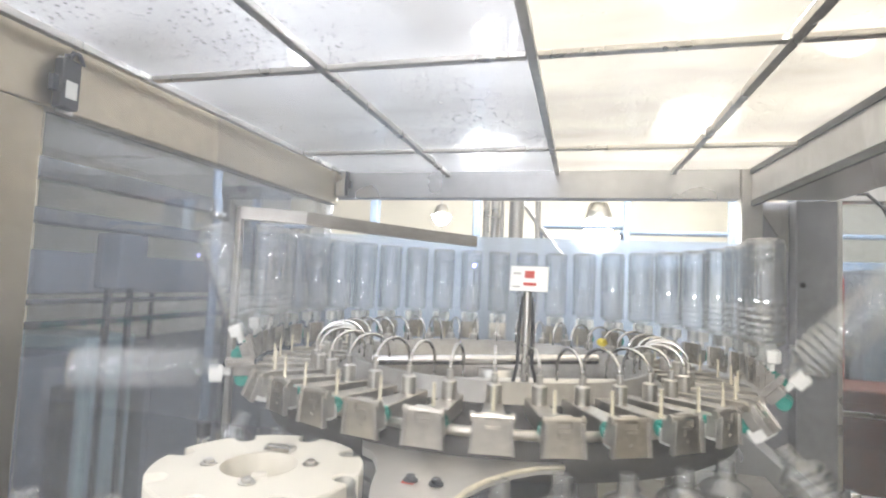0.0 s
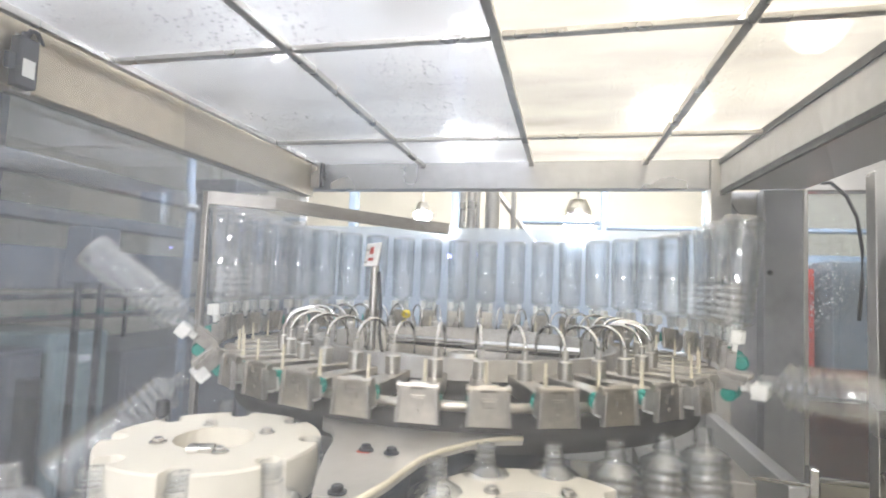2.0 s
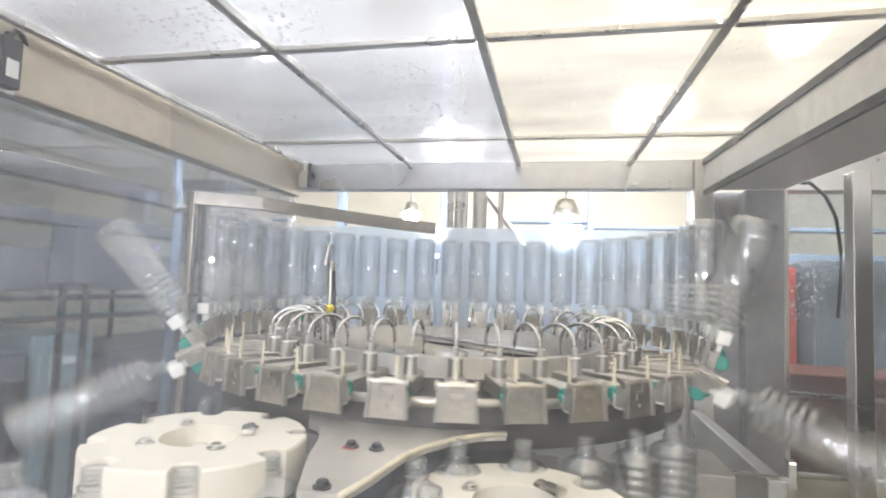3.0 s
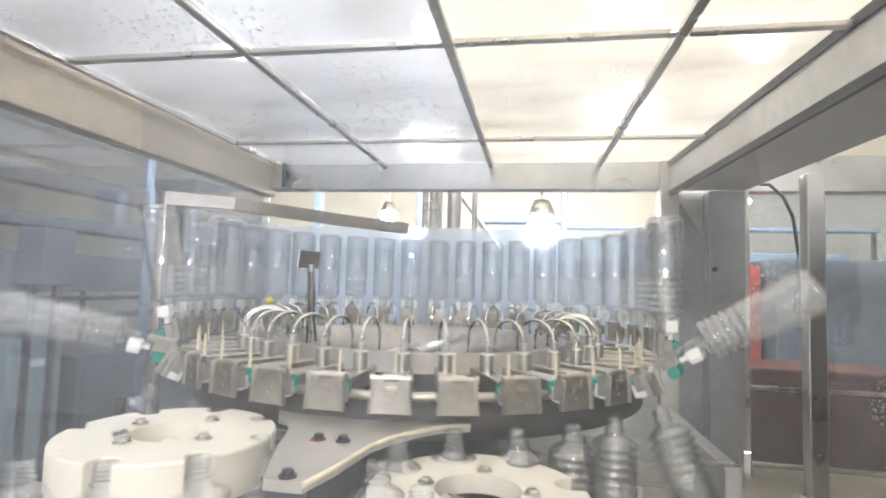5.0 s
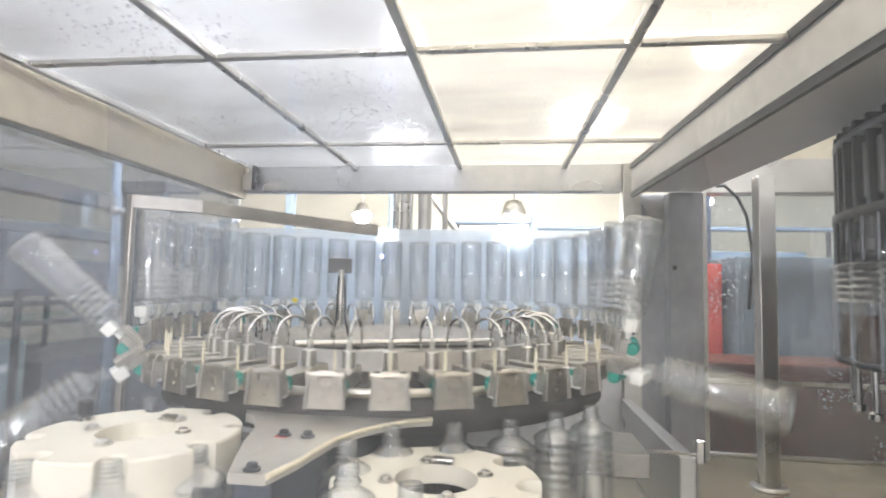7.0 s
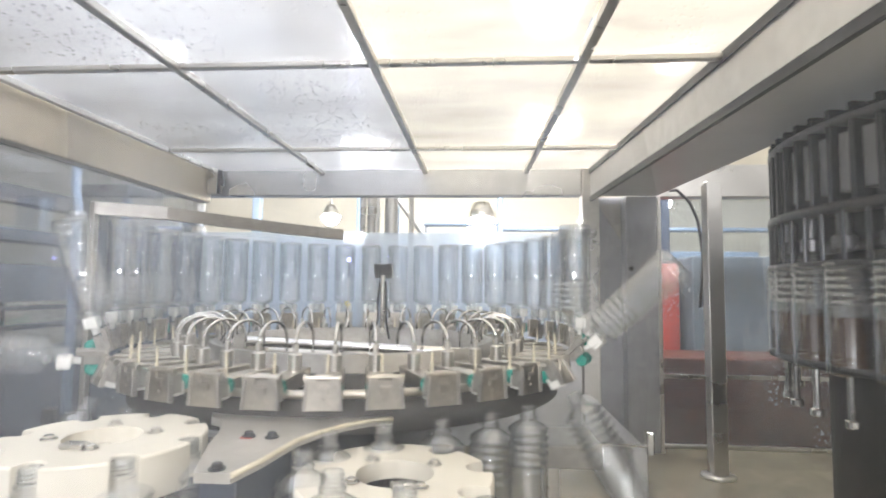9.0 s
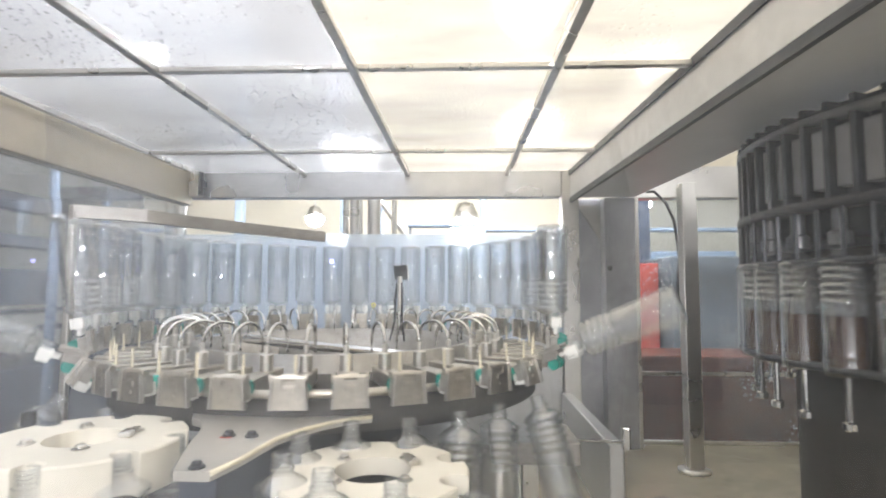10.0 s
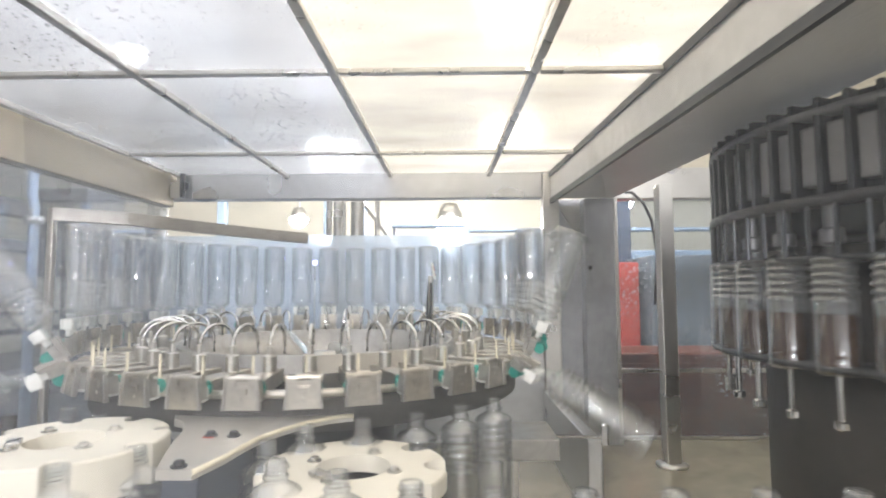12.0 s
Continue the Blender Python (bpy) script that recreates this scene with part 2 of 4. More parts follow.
def tube(bm, pts, r, n=8):
    pts = [Vector(p) for p in pts]
    rings = []
    for i, p in enumerate(pts):
        d = (pts[min(i + 1, len(pts) - 1)] - pts[max(i - 1, 0)]).normalized()
        q = d.to_track_quat("Z", "Y")
        rings.append([bm.verts.new(p + q @ Vector((r * math.cos(2 * math.pi * k / n), r * math.sin(2 * math.pi * k / n), 0))) for k in range(n)])
    for a, b in zip(rings, rings[1:]):
        for k in range(n):
            f = bm.faces.new([a[k], a[(k + 1) % n], b[(k + 1) % n], b[k]])
            f.smooth = True
    bm.faces.new(rings[0][::-1])
    bm.faces.new(rings[-1])
    return bm


def slab(bm, outline, z0, z1):
    lo, hi = [bm.verts.new((x, y, z0)) for x, y in outline], [bm.verts.new((x, y, z1)) for x, y in outline]
    bm.faces.new(lo[::-1])
    bm.faces.new(hi)
    for i in range(len(lo)):
        j = (i + 1) % len(lo)
        bm.faces.new([lo[i], lo[j], hi[j], hi[i]])
    bmesh.ops.recalc_face_normals(bm, faces=bm.faces)
    return bm


def B():
    return bmesh.new()


def solid(name, mat, *dims, bevel=0.004, kind="structure", label="", category=""):
    return tagged(link(name, box(B(), *dims, bevel=bevel), mat), label, category, "", kind)


def thing(name, x, y, z, label, category, group="", rz=0):
    ob = new(name)
    ob.empty_display_size = 0.05
    ob.matrix_world = pose(x, y, z, 0, 0, rz)
    return tagged(ob, label, category, group)


# ---- hall shell ----
solid("ground", CONCRETE, -9, -8, -0.1, 9, 9, 0, bevel=0)
solid("wall_hall_back", WALLP, -9, 6.0, 0, 9, 6.2, 5, bevel=0)
# Unseen front wall, kept pale as a reflector for steel and bottles.
solid("wall_bounce_front", GREYWALL, -9, -8.2, 0, 9, -8, 5, bevel=0)
solid("wall_hall_west", NAVY, -9.2, -8, 0, -9, 6, 5, bevel=0)
solid("wall_hall_east", WALLP, 9, -8, 0, 9.2, 6, 5, bevel=0)
solid("ceiling_hall", WALLP, -9, -8, 5.0, 9, 6, 5.2, bevel=0)

# ---- machine cabin ----
ZC = 2.0
solid("deck_floor", TAN, 0.16, -1.6, 0.84, 2.2, 1.40, 0.88)
solid("deck_floor_wet", WETGREY, -1.0, -1.6, 0.84, 0.158, 1.40, 0.88)
solid("deck_base", DARK, -1.0, -1.55, 0.0, 2.2, 1.35, 0.84)
solid("beam_back", SHEET, -0.985, 1.272, 1.898, 0.630, 1.33, 2.022, label="bright polished stainless steel cross beam under the roof", category="beam")
solid("beam_left", BEIGE, -0.99, -1.6, 1.865, -0.935, 1.27, 2.004, label="warm-toned stainless steel side beam", category="beam")
tagged(link("beam_right", slab(B(), [(0.664, 1.272), (0.80, -1.6), (1.10, -1.6), (0.928, 1.272)], 1.895, 2.03), BEAMR), "wide stainless steel side beam", "beam", "", "structure")
tagged(link("beam_right_lip", slab(B(), [(0.661, 1.27), (0.797, -1.6), (0.809, -1.6), (0.673, 1.27)], 1.872, 1.892), DARK), "dark rubber lip under the side beam", "seal", "", "structure")
tagged(link("beam_right_seal", slab(B(), [(0.658, 1.27), (0.794, -1.6), (0.7985, -1.6), (0.6625, 1.27)], 1.985, 2.006), DARK), "dark seal along the roof edge", "seal", "", "structure")
solid("beam_right_far", STEEL, 0.93, 1.30, 1.895, 2.2, 1.36, 2.03)
solid("post_back_left", STEEL, -1.045, 1.26, 0.88, -0.987, 1.33, 2.03, label="stainless steel corner post with a bolt hole", category="post")
solid("post_back_right", STEEL, 0.632, 1.262, 0.88, 0.700, 1.33, 2.03, label="stainless steel corner post with a bolt hole", category="post")
solid("panel_back_right", SATIN, 0.702, 1.334, 0.88, 0.945, 1.36, 1.90)
solid("post_column_right", SATIN, 0.803, 1.262, 0.88, 0.928, 1.332, 1.893, label="dull stainless steel column beside the window", category="post")
solid("post_column_edge", STEEL, 0.930, 1.268, 0.88, 0.944, 1.332, 1.893, bevel=0.002, label="narrow steel window jamb", category="post")
solid("panel_back_low", SHEET, -0.987, 1.29, 0.88, 0.632, 1.32, 1.30)
solid("post_front_left", BEIGE, -1.0, -0.30, 0.88, -0.935, -0.025, 1.864, label="broad warm-toned steel door post", category="post")
solid("panel_deck_right", SHEET, 0.62, 0.55, 0.88, 0.66, 1.26, 1.10)


def post_foot():
    ob = thing("support_post", 1.035, 1.015, 0.88, "square stainless steel post on a round foot plate", "post")
    part("tube", box(B(), -0.026, -0.026, 0.006, 0.026, 0.026, 1.02, 0.003), STEEL, ob)
    part("foot_plate", lathe(B(), [(0, 0), (0.055, 0), (0.055, 0.008), (0.035, 0.014), (0, 0.014)], 24), STEEL, ob)
    return ob


post_foot()
solid("window_frame_right", STEEL, 0.945, 1.335, 0.88, 2.2, 1.36, 0.895)
tagged(link("window_right", box(B(), 0.948, 1.345, 0.897, 2.2, 1.35, 1.893), WETPANE), kind="structure")
# Milky pane added to imitate the pale haze behind the bottles.
tagged(link("window_back_lower", box(B(), -0.985, 1.296, 1.302, 0.63, 1.30, 1.745), HAZEPANE), kind="structure")
solid("window_frame_right_rail", STEEL, 0.948, 1.33, 1.160, 2.2, 1.343, 1.176, bevel=0.002)
tagged(link("window_left", box(B(), -0.965, 0.0, 0.885, -0.96, 1.26, 1.862), PANE), kind="structure")

# roof: bars and sheets
BX, BY = [-0.90, -0.452, -0.012, 0.420, 0.690], [-1.6, -0.60, 0.186, 0.89, 1.268]


def roof_frame():
    k = 0
    bx = [-0.90, -0.452, -0.012]
    tagged(link("roof_bar", slab(B(), [(0.396, 1.268), (0.459, -1.6), (0.478, -1.6), (0.415, 1.268)], ZC - 0.012, ZC + 0.004), STEEL), kind="structure")
    for x in bx:
        solid("roof_bar", STEEL, x - 0.0095, -1.6, ZC - 0.012, x + 0.0095, 1.268, ZC + 0.004, bevel=0.002)
    for y in BY[1:-1]:
        for x0, x1 in zip(BX, BX[1:]):
            if x1 == BX[-1]:
                x0, x1 = 0.437 - 0.022 * y, 0.732 - 0.0475 * y
            elif x1 == 0.420:
                x1 = 0.437 - 0.022 * y
            solid("roof_bar", STEEL, x0 + 0.011, y - 0.0095, ZC - 0.010, x1 - 0.011, y + 0.0095, ZC + 0.002, bevel=0.002)
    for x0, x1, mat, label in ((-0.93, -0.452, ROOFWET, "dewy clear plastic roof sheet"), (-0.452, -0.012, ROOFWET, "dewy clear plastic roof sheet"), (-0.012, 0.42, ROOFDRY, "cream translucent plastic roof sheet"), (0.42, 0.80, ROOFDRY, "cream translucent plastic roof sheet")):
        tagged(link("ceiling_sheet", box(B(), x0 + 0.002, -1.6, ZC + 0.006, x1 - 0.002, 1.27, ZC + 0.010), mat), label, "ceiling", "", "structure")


roof_frame()


# ---- rinser carousel ----
CX, CY, N, OMEGA, A0 = -0.106, 0.485, 36, 22.29, -1.4
RN, PZ, REACH = 0.56, 1.3725, 0.076
DROP = 0.018
ZUP = PZ - REACH - DROP
BL, BR = 17.8, 342.1
WL, WR, RW = (-0.316, -0.170), (0.103, -0.162), 0.1244
STEP = 360 / N


def smooth(x):
    x = min(max(x, 0), 1)
    return x * x * (3 - 2 * x)


def tilt(beta):
    """How a gripper points at the angle beta that it has travelled from the front: -90 down, 90 up."""
    b = beta % 360
    return -90 + 180 * smooth((b - 34.4) / 34) if b < 180 else 90 - 180 * smooth((b - 283.4) / 25.5)


def build_carousel():
    hub = thing("rinser_carousel", CX, CY, 0.88, "round stainless steel bottle rinser carousel with radial gripper arms", "rinsing machine")
    z = -0.88
    part("drum", lathe(B(), [(0.345, 1.26 + z), (0.375, 1.27 + z), (0.375, 1.352 + z), (0.358, 1.352 + z), (0.358, 1.384 + z), (0.346, 1.384 + z), (0.345, 1.26 + z)], 72), RING, hub)
    part("pit_floor", lathe(B(), [(0.0, 1.265 + z), (0.345, 1.265 + z), (0.345, 1.255 + z), (0, 1.255 + z)], 72), PIT, hub, "pit floor coloured dark for the shade in it")
    part("rim", lathe(B(), [(0.376, 1.272 + z), (0.518, 1.272 + z), (0.518, 1.322 + z), (0.50, 1.330 + z), (0.385, 1.330 + z), (0.385, 1.350 + z), (0.376, 1.350 + z), (0.376, 1.272 + z)], 72), PIT, hub, "ring coloured dark for the shade under the arms")
    part("wear_ring", lathe(B(), [(0.512, 1.332 + z), (0.523, 1.332 + z), (0.523, 1.345 + z), (0.512, 1.345 + z), (0.512, 1.332 + z)], 72), CAST, hub, "worn bright ring under the arms")
    part("column", lathe(B(), [(0.0, 0), (0.2, 0), (0.2, 0.37), (0.0, 0.37)], 40), DARK, hub)
    part("cross_pipe", rod(B(), (-0.30, -0.06, 0.475), (0.24, 0.15, 0.495), 0.013), CHROME, hub)
    part("cross_pipe", rod(B(), (-0.20, -0.16, 0.44), (0.28, 0.02, 0.45), 0.02), STEEL, hub)
    part("flange", lathe(B(), [(0, 0.40), (0.07, 0.40), (0.07, 0.44), (0.04, 0.45), (0.04, 0.47), (0, 0.47)], 24), STEEL, hub)
    first = {}

    def put(key, make, mat, parent, m, label=""):
        if key in first:
            ob = new(first[key].name.split(".")[0], first[key].data)
            if label:
                ob["label"] = label
        else:
            ob = link(key, make(), mat, None, label)
            first[key] = ob
        ob.parent = parent
        ob.matrix_basis = m
        return ob

    def arm_mesh():
        bm = slab(B(), [(-0.013, 0.3765), (0.013, 0.3765), (0.021, 0.550), (-0.021, 0.550)], 1.334 + z, 1.363 + z)
        bmesh.ops.bevel(bm, geom=bm.edges[:], offset=0.0015, segments=1, affect="EDGES")
        return bm

    def valve_mesh():
        bm = lathe(B(), [(0, 1.362), (0.0125, 1.362), (0.0125, 1.392), (0.0105, 1.394), (0.0055, 1.395), (0.0055, 1.41), (0, 1.41)], 14)
        bmesh.ops.translate(bm, vec=(0, 0.425, z), verts=bm.verts)
        return bm

    def hose_mesh():
        pts = [(0, 0.425 - 0.0475 * (1 - math.cos(a)), 1.408 + z + 0.040 * math.sin(a)) for a in [math.pi * k / 12 for k in range(13)]]
        return tube(B(), pts + [(0, 0.33, 1.385 + z)], 0.0032, 8)

    def pin_mesh():
        bm = lathe(B(), [(0, 1.362), (0.005, 1.362), (0.0028, 1.368), (0.0024, 1.404), (0, 1.405)], 8)
        bmesh.ops.translate(bm, vec=(0, 0.515, z), verts=bm.verts)
        return bm

    grippers = []
    for i in range(N):
        turn = pose(0, 0, 0, 0, 0, 180 + STEP * i)
        put("arm", arm_mesh, CAST, hub, turn)
        put("valve", valve_mesh, STEEL, hub, turn)
        put("hose", hose_mesh, CHROME, hub, turn, "bent chrome rinse tube")
        put("pin", pin_mesh, CREAM, hub, turn, "cream plastic pin")

        def grip_mesh():
            bm = B()
            # notched, slightly flared plate between two bright side flanges
            out = [(-0.024, 0.0), (-0.011, 0.0), (-0.011, 0.012), (0.011, 0.012), (0.011, 0.0), (0.024, 0.0), (0.0285, 0.050), (-0.0285, 0.050)]
            lo, hi = [bm.verts.new((x, 0.002, q)) for x, q in out], [bm.verts.new((x, 0.006, q)) for x, q in out]
            bm.faces.new(lo)
            bm.faces.new(hi[::-1])
            for k in range(len(out)):
                k2 = (k + 1) % len(out)
                bm.faces.new([lo[k], lo[k2], hi[k2], hi[k]])
            box(bm, -0.009, 0.0065, 0.014, 0.009, 0.0095, 0.024, 0.001)
            box(bm, -0.014, -0.010, -0.006, 0.014, 0.0015, 0.036, 0.002)
            rod(bm, (-0.029, 0, 0), (0.029, 0, 0), 0.0045, 10)
            for x in (-0.028, 0.028):
                rod(bm, (x - 0.003, 0, 0), (x + 0.003, 0, 0), 0.0068, 10)
            rod(bm, (0, 0.006, 0.033), (0, 0.0085, 0.033), 0.003, 8)
            bmesh.ops.recalc_face_normals(bm, faces=bm.faces)
            return bm

        def jaw_mesh():
            bm = box(B(), -0.0022, 0.0005, -0.024, 0.0022, 0.0105, 0.024, 0.001)
            return box(bm, -0.0016, -0.016, -0.022, 0.0016, 0.0, 0.010, 0.001)

        def pad_mesh():
            bm = box(B(), -0.0275, -0.021, 0.054, -0.0145, -0.002, 0.080, 0.003)
            box(bm, 0.0145, -0.021, 0.054, 0.0275, -0.002, 0.080, 0.003)
            box(bm, -0.0215, -0.016, 0.040, -0.0165, -0.007, 0.056, 0.001)
            box(bm, 0.0165, -0.016, 0.040, 0.0215, -0.007, 0.056, 0.001)
            return box(bm, -0.0270, -0.027, 0.056, 0.0270, -0.0205, 0.079, 0.002)

        def roller_mesh():
            bm = rod(B(), (-0.010, 0, 0), (0.010, 0, 0), 0.0125, 14)
            rod(bm, (-0.013, 0, 0), (0.013, 0, 0), 0.005, 8)
            return box(bm, -0.004, 0.004, -0.006, 0.004, 0.014, 0.006, 0.001)
        g = put("gripper", grip_mesh, CAST, hub, turn, "worn steel gripper face plate")
        for side in (-1, 1):
            put("jaw", jaw_mesh, RING, g, pose(side * 0.0275, 0, 0.026, 0, side * 4.5, 0), "bright steel side flange")
            put("roller", roller_mesh, TEAL, g, pose(side * 0.016, -0.025, 0.020), "teal plastic cam roller")
        pad = put("pad", pad_mesh, JAW, g, Matrix.Identity(4), "white plastic neck clamp")
        grippers.append((g, pad))
    # sign on its stalk, turns with the carousel
    a = math.radians(18.7 - A0)
    s, c = math.sin(a), math.cos(a)
    turn = pose(0, 0, 0, 0, 0, math.degrees(a))
    sp = part("sign_stalk", rod(B(), (0, -0.313, 0.49), (0, -0.313, 0.675), 0.008), STEEL, hub)
    sp.matrix_basis = turn
    for dx, bend in ((-0.013, -0.012), (0.014, 0.016)):
        ho = part("sign_hose", tube(B(), [(dx + bend, -0.303, 0.47), (dx, -0.306, 0.53), (dx, -0.308, 0.60), (dx * 0.6, -0.311, 0.655)], 0.0035), BLACK, hub, "thin black hose beside the stalk")
        ho.matrix_basis = turn
    sg = part("sign", box(B(), -0.035, -0.002, -0.023, 0.035, 0.002, 0.024, 0.001), JAW, hub, "small white sign with red and grey print")
    sg.matrix_basis = turn @ pose(0, -0.322, 0.688, -9, 0, -22)
    part("print_bar", box(B(), -0.008, -0.0035, 0.001, 0.010, -0.0022, 0.015), RED, sg)
    part("print_bar", box(B(), -0.010, -0.0035, -0.013, 0.014, -0.0022, -0.007), RED, sg)
    part("print_bar", box(B(), -0.029, -0.0035, -0.017, -0.016, -0.0022, -0.014), DULL, sg)
    part("print_bar", box(B(), -0.029, -0.0035, 0.008, -0.014, -0.0022, 0.011), DULL, sg)
    part("back_plate", box(B(), -0.035, 0.0022, -0.023, 0.035, 0.0045, 0.024, 0.0008), COVER, sg, "dark back of the sign")
    tp = part("tape", lathe(B(), [(0.0055, -0.008), (0.0075, -0.004), (0.0075, 0.004), (0.0055, 0.008)], 10), YELLOW, hub, "yellow tape round a tube")
    b = math.radians(STEP * 4)
    tp.matrix_basis = pose(0.3775 * math.sin(b), -0.3775 * math.cos(b), 1.46 + z, 90, 0, math.degrees(b))
    return hub, grippers


CAROUSEL, GRIPPERS = build_carousel()


# ---- star wheels ----
def star_outline(n, r, pocket, rp, first):
    pts = []
    for k in range(720):
        a = math.radians(k / 2)
        d = (k / 2 - first + 180 / n) % (360 / n) - 180 / n
        rr = r
        s = rp * math.sin(math.radians(abs(d)))
        if s < pocket:
            rr = min(r, rp * math.cos(math.radians(d)) - math.sqrt(pocket ** 2 - s * s))
        if k % 4 == 0 or s < pocket * 1.15:
            pts.append((rr * math.cos(a), rr * math.sin(a)))
    return pts


def star_wheel(x, y, ztop, thick, hole, pocket, label):
    ob = thing("star_wheel", x, y, ztop, label, "star wheel", "star wheels")
    outer = star_outline(8, 0.137, pocket, RW, 0)
    n = len(outer)
    bm = B()
    inner = [(hole * math.cos(2 * math.pi * i / n), hole * math.sin(2 * math.pi * i / n)) for i in range(n)]
    off = min(range(n), key=lambda i: abs(math.atan2(outer[i][1], outer[i][0])))
    outer = outer[off:] + outer[:off]
    rings = [[bm.verts.new((p[0] * s, p[1] * s, zz)) for p in ps] for ps, zz, s in ((inner, -thick, 1), (inner, 0, 1), (outer, 0, 0.985), (outer, -0.003, 1), (outer, -thick, 1))]
    rings.append(rings[0])
    for a, b in zip(rings, rings[1:]):
        for i in range(n):
            bm.faces.new([a[i], a[(i + 1) % n], b[(i + 1) % n], b[i]])
    bmesh.ops.recalc_face_normals(bm, faces=bm.faces)
    part("disc", bm, WHITE, ob, "thick white plastic disc with eight pockets")
    # Hub coloured near-black for the shade inside the hole.
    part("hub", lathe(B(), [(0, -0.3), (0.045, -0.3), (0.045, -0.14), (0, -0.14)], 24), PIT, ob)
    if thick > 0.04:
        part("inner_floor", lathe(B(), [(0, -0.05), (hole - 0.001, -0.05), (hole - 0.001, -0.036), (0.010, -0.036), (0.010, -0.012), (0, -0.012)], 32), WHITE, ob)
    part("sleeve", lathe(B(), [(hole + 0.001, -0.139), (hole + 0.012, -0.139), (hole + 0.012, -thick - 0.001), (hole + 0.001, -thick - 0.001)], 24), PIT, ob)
    for k in range(4):
        a = math.radians(22 + 90 * k)
        bm = lathe(B(), [(0, 0), (0.011, 0), (0.011, 0.0015), (0.0065, 0.002), (0.0065, 0.0055), (0.005, 0.0065), (0, 0.0065)], 12)
        bmesh.ops.translate(bm, vec=(0.066 * math.cos(a), 0.066 * math.sin(a), 0.0005), verts=bm.verts)
        part("bolt", bm, STEEL, ob)
    part("clamp", box(B(), -0.018, 0.050, 0.0005, 0.014, 0.068, 0.008, 0.002), STEEL, ob, "steel clamp piece")
    return ob


WHEEL_L = star_wheel(*WL, 1.302, 0.058, 0.05, 0.0145, "white plastic infeed star wheel with bolts, dewy")
WHEEL_R = star_wheel(*WR, 1.262, 0.026, 0.054, 0.021, "white plastic discharge star wheel with bolts, dewy")


# ---- guide plate between the wheels ----
def guide_plate():
    ob = thing("guide_plate", 0, 0, 0, "grey steel guide plate with bolts between the star wheels", "plate")
    left = [(-0.235, -0.015), (-0.222, -0.045), (-0.199, -0.061), (-0.178, -0.098), (-0.166, -0.132), (-0.153, -0.182), (-0.135, -0.235)]
    right = [(-0.054, -0.24), (-0.047, -0.19), (-0.040, -0.148), (-0.022, -0.105), (0.006, -0.062), (0.040, -0.028), (0.075, -0.012)]
    out = left + [(-0.112, -0.297), (-0.068, -0.297)] + right + [(0.05, 0.05), (-0.2, 0.05)]
    part("top", slab(B(), out, 1.289, 1.301), PLATE, ob)
    edge = [(x, y, 1.2985) for x, y in [(-0.068, -0.297)] + right]
    part("edge_strip", tube(B(), edge, 0.0035, 6), CREAM, ob, "pale guide strip along the curved edge")
    part("block", box(B(), -0.112, -0.285, 0.9, -0.066, -0.10, 1.288, 0.003), NAVY, ob, "dark support block")
    for x, y in ((-0.112, -0.149), (-0.078, -0.149), (-0.090, -0.285)):
        bm = lathe(B(), [(0, 0), (0.010, 0), (0.010, 0.002), (0.0065, 0.0025), (0.0065, 0.007), (0.005, 0.008), (0, 0.008)], 12)
        bmesh.ops.translate(bm, vec=(x, y, 1.3012), verts=bm.verts)
        part("bolt", bm, DARK, ob)
    part("mark", box(B(), -0.121, -0.148 - 0.012, 1.3012, -0.105, -0.146 - 0.008, 1.3022), RED, ob, "small red paint mark")


guide_plate()


# ---- guard rail over the bottles ----
def guard_rail():
    ob = thing("guard_rail", -0.738, 0.343, 0.88, "flat stainless steel guard rail above the bottles", "rail")
    z = 1.722 - 0.88
    pts = [(0, 0), (0.145, 0.063), (0.19, 0.10), (0.28, 0.20), (0.37, 0.295), (0.45, 0.362), (0.52, 0.40)]
    bm = B()
    rings = []
    for i, (x, y) in enumerate(pts):
        p0, p1 = pts[max(i - 1, 0)], pts[min(i + 1, len(pts) - 1)]
        d = Vector((p1[0] - p0[0], p1[1] - p0[1])).normalized() * 0.012
        zz = z - 0.03 * i / len(pts)
        rings.append([bm.verts.new((x + sx * d.y, y - sx * d.x, zz + h)) for sx, h in ((-1, 0), (1, 0), (1, -0.032), (-1, -0.032))])
    for a, b in zip(rings, rings[1:]):
        for k in range(4):
            bm.faces.new([a[k], a[(k + 1) % 4], b[(k + 1) % 4], b[k]])
    bm.faces.new(rings[0])
    bm.faces.new(rings[-1])
    bmesh.ops.recalc_face_normals(bm, faces=bm.faces)
    part("rail", bm, RING, ob)
    part("leg", box(B(), -0.012, -0.012, 0.0, 0.004, 0.004, z, 0.003), RING, ob)


guard_rail()


# ---- bottles ----
def turned_mesh(name, profile, mat, n=20):
    bm = lathe(B(), profile, n)
    me = bpy.data.meshes.new(name)
    bm.to_mesh(me)
    bm.free()
    me.materials.append(mat)
    return me


def neck_profile():
    p = [(0.0108, 0.022), (0.0128, 0.0215)]
    for k in range(3):
        q = 0.019 - 0.005 * k
        p += [(0.0128, q), (0.0142, q - 0.0012), (0.0142, q - 0.0022), (0.0128, q - 0.0034)]
    return p + [(0.0128, 0.003), (0.0165, 0.0022), (0.0165, 0.0), (0.0132, -0.001)]


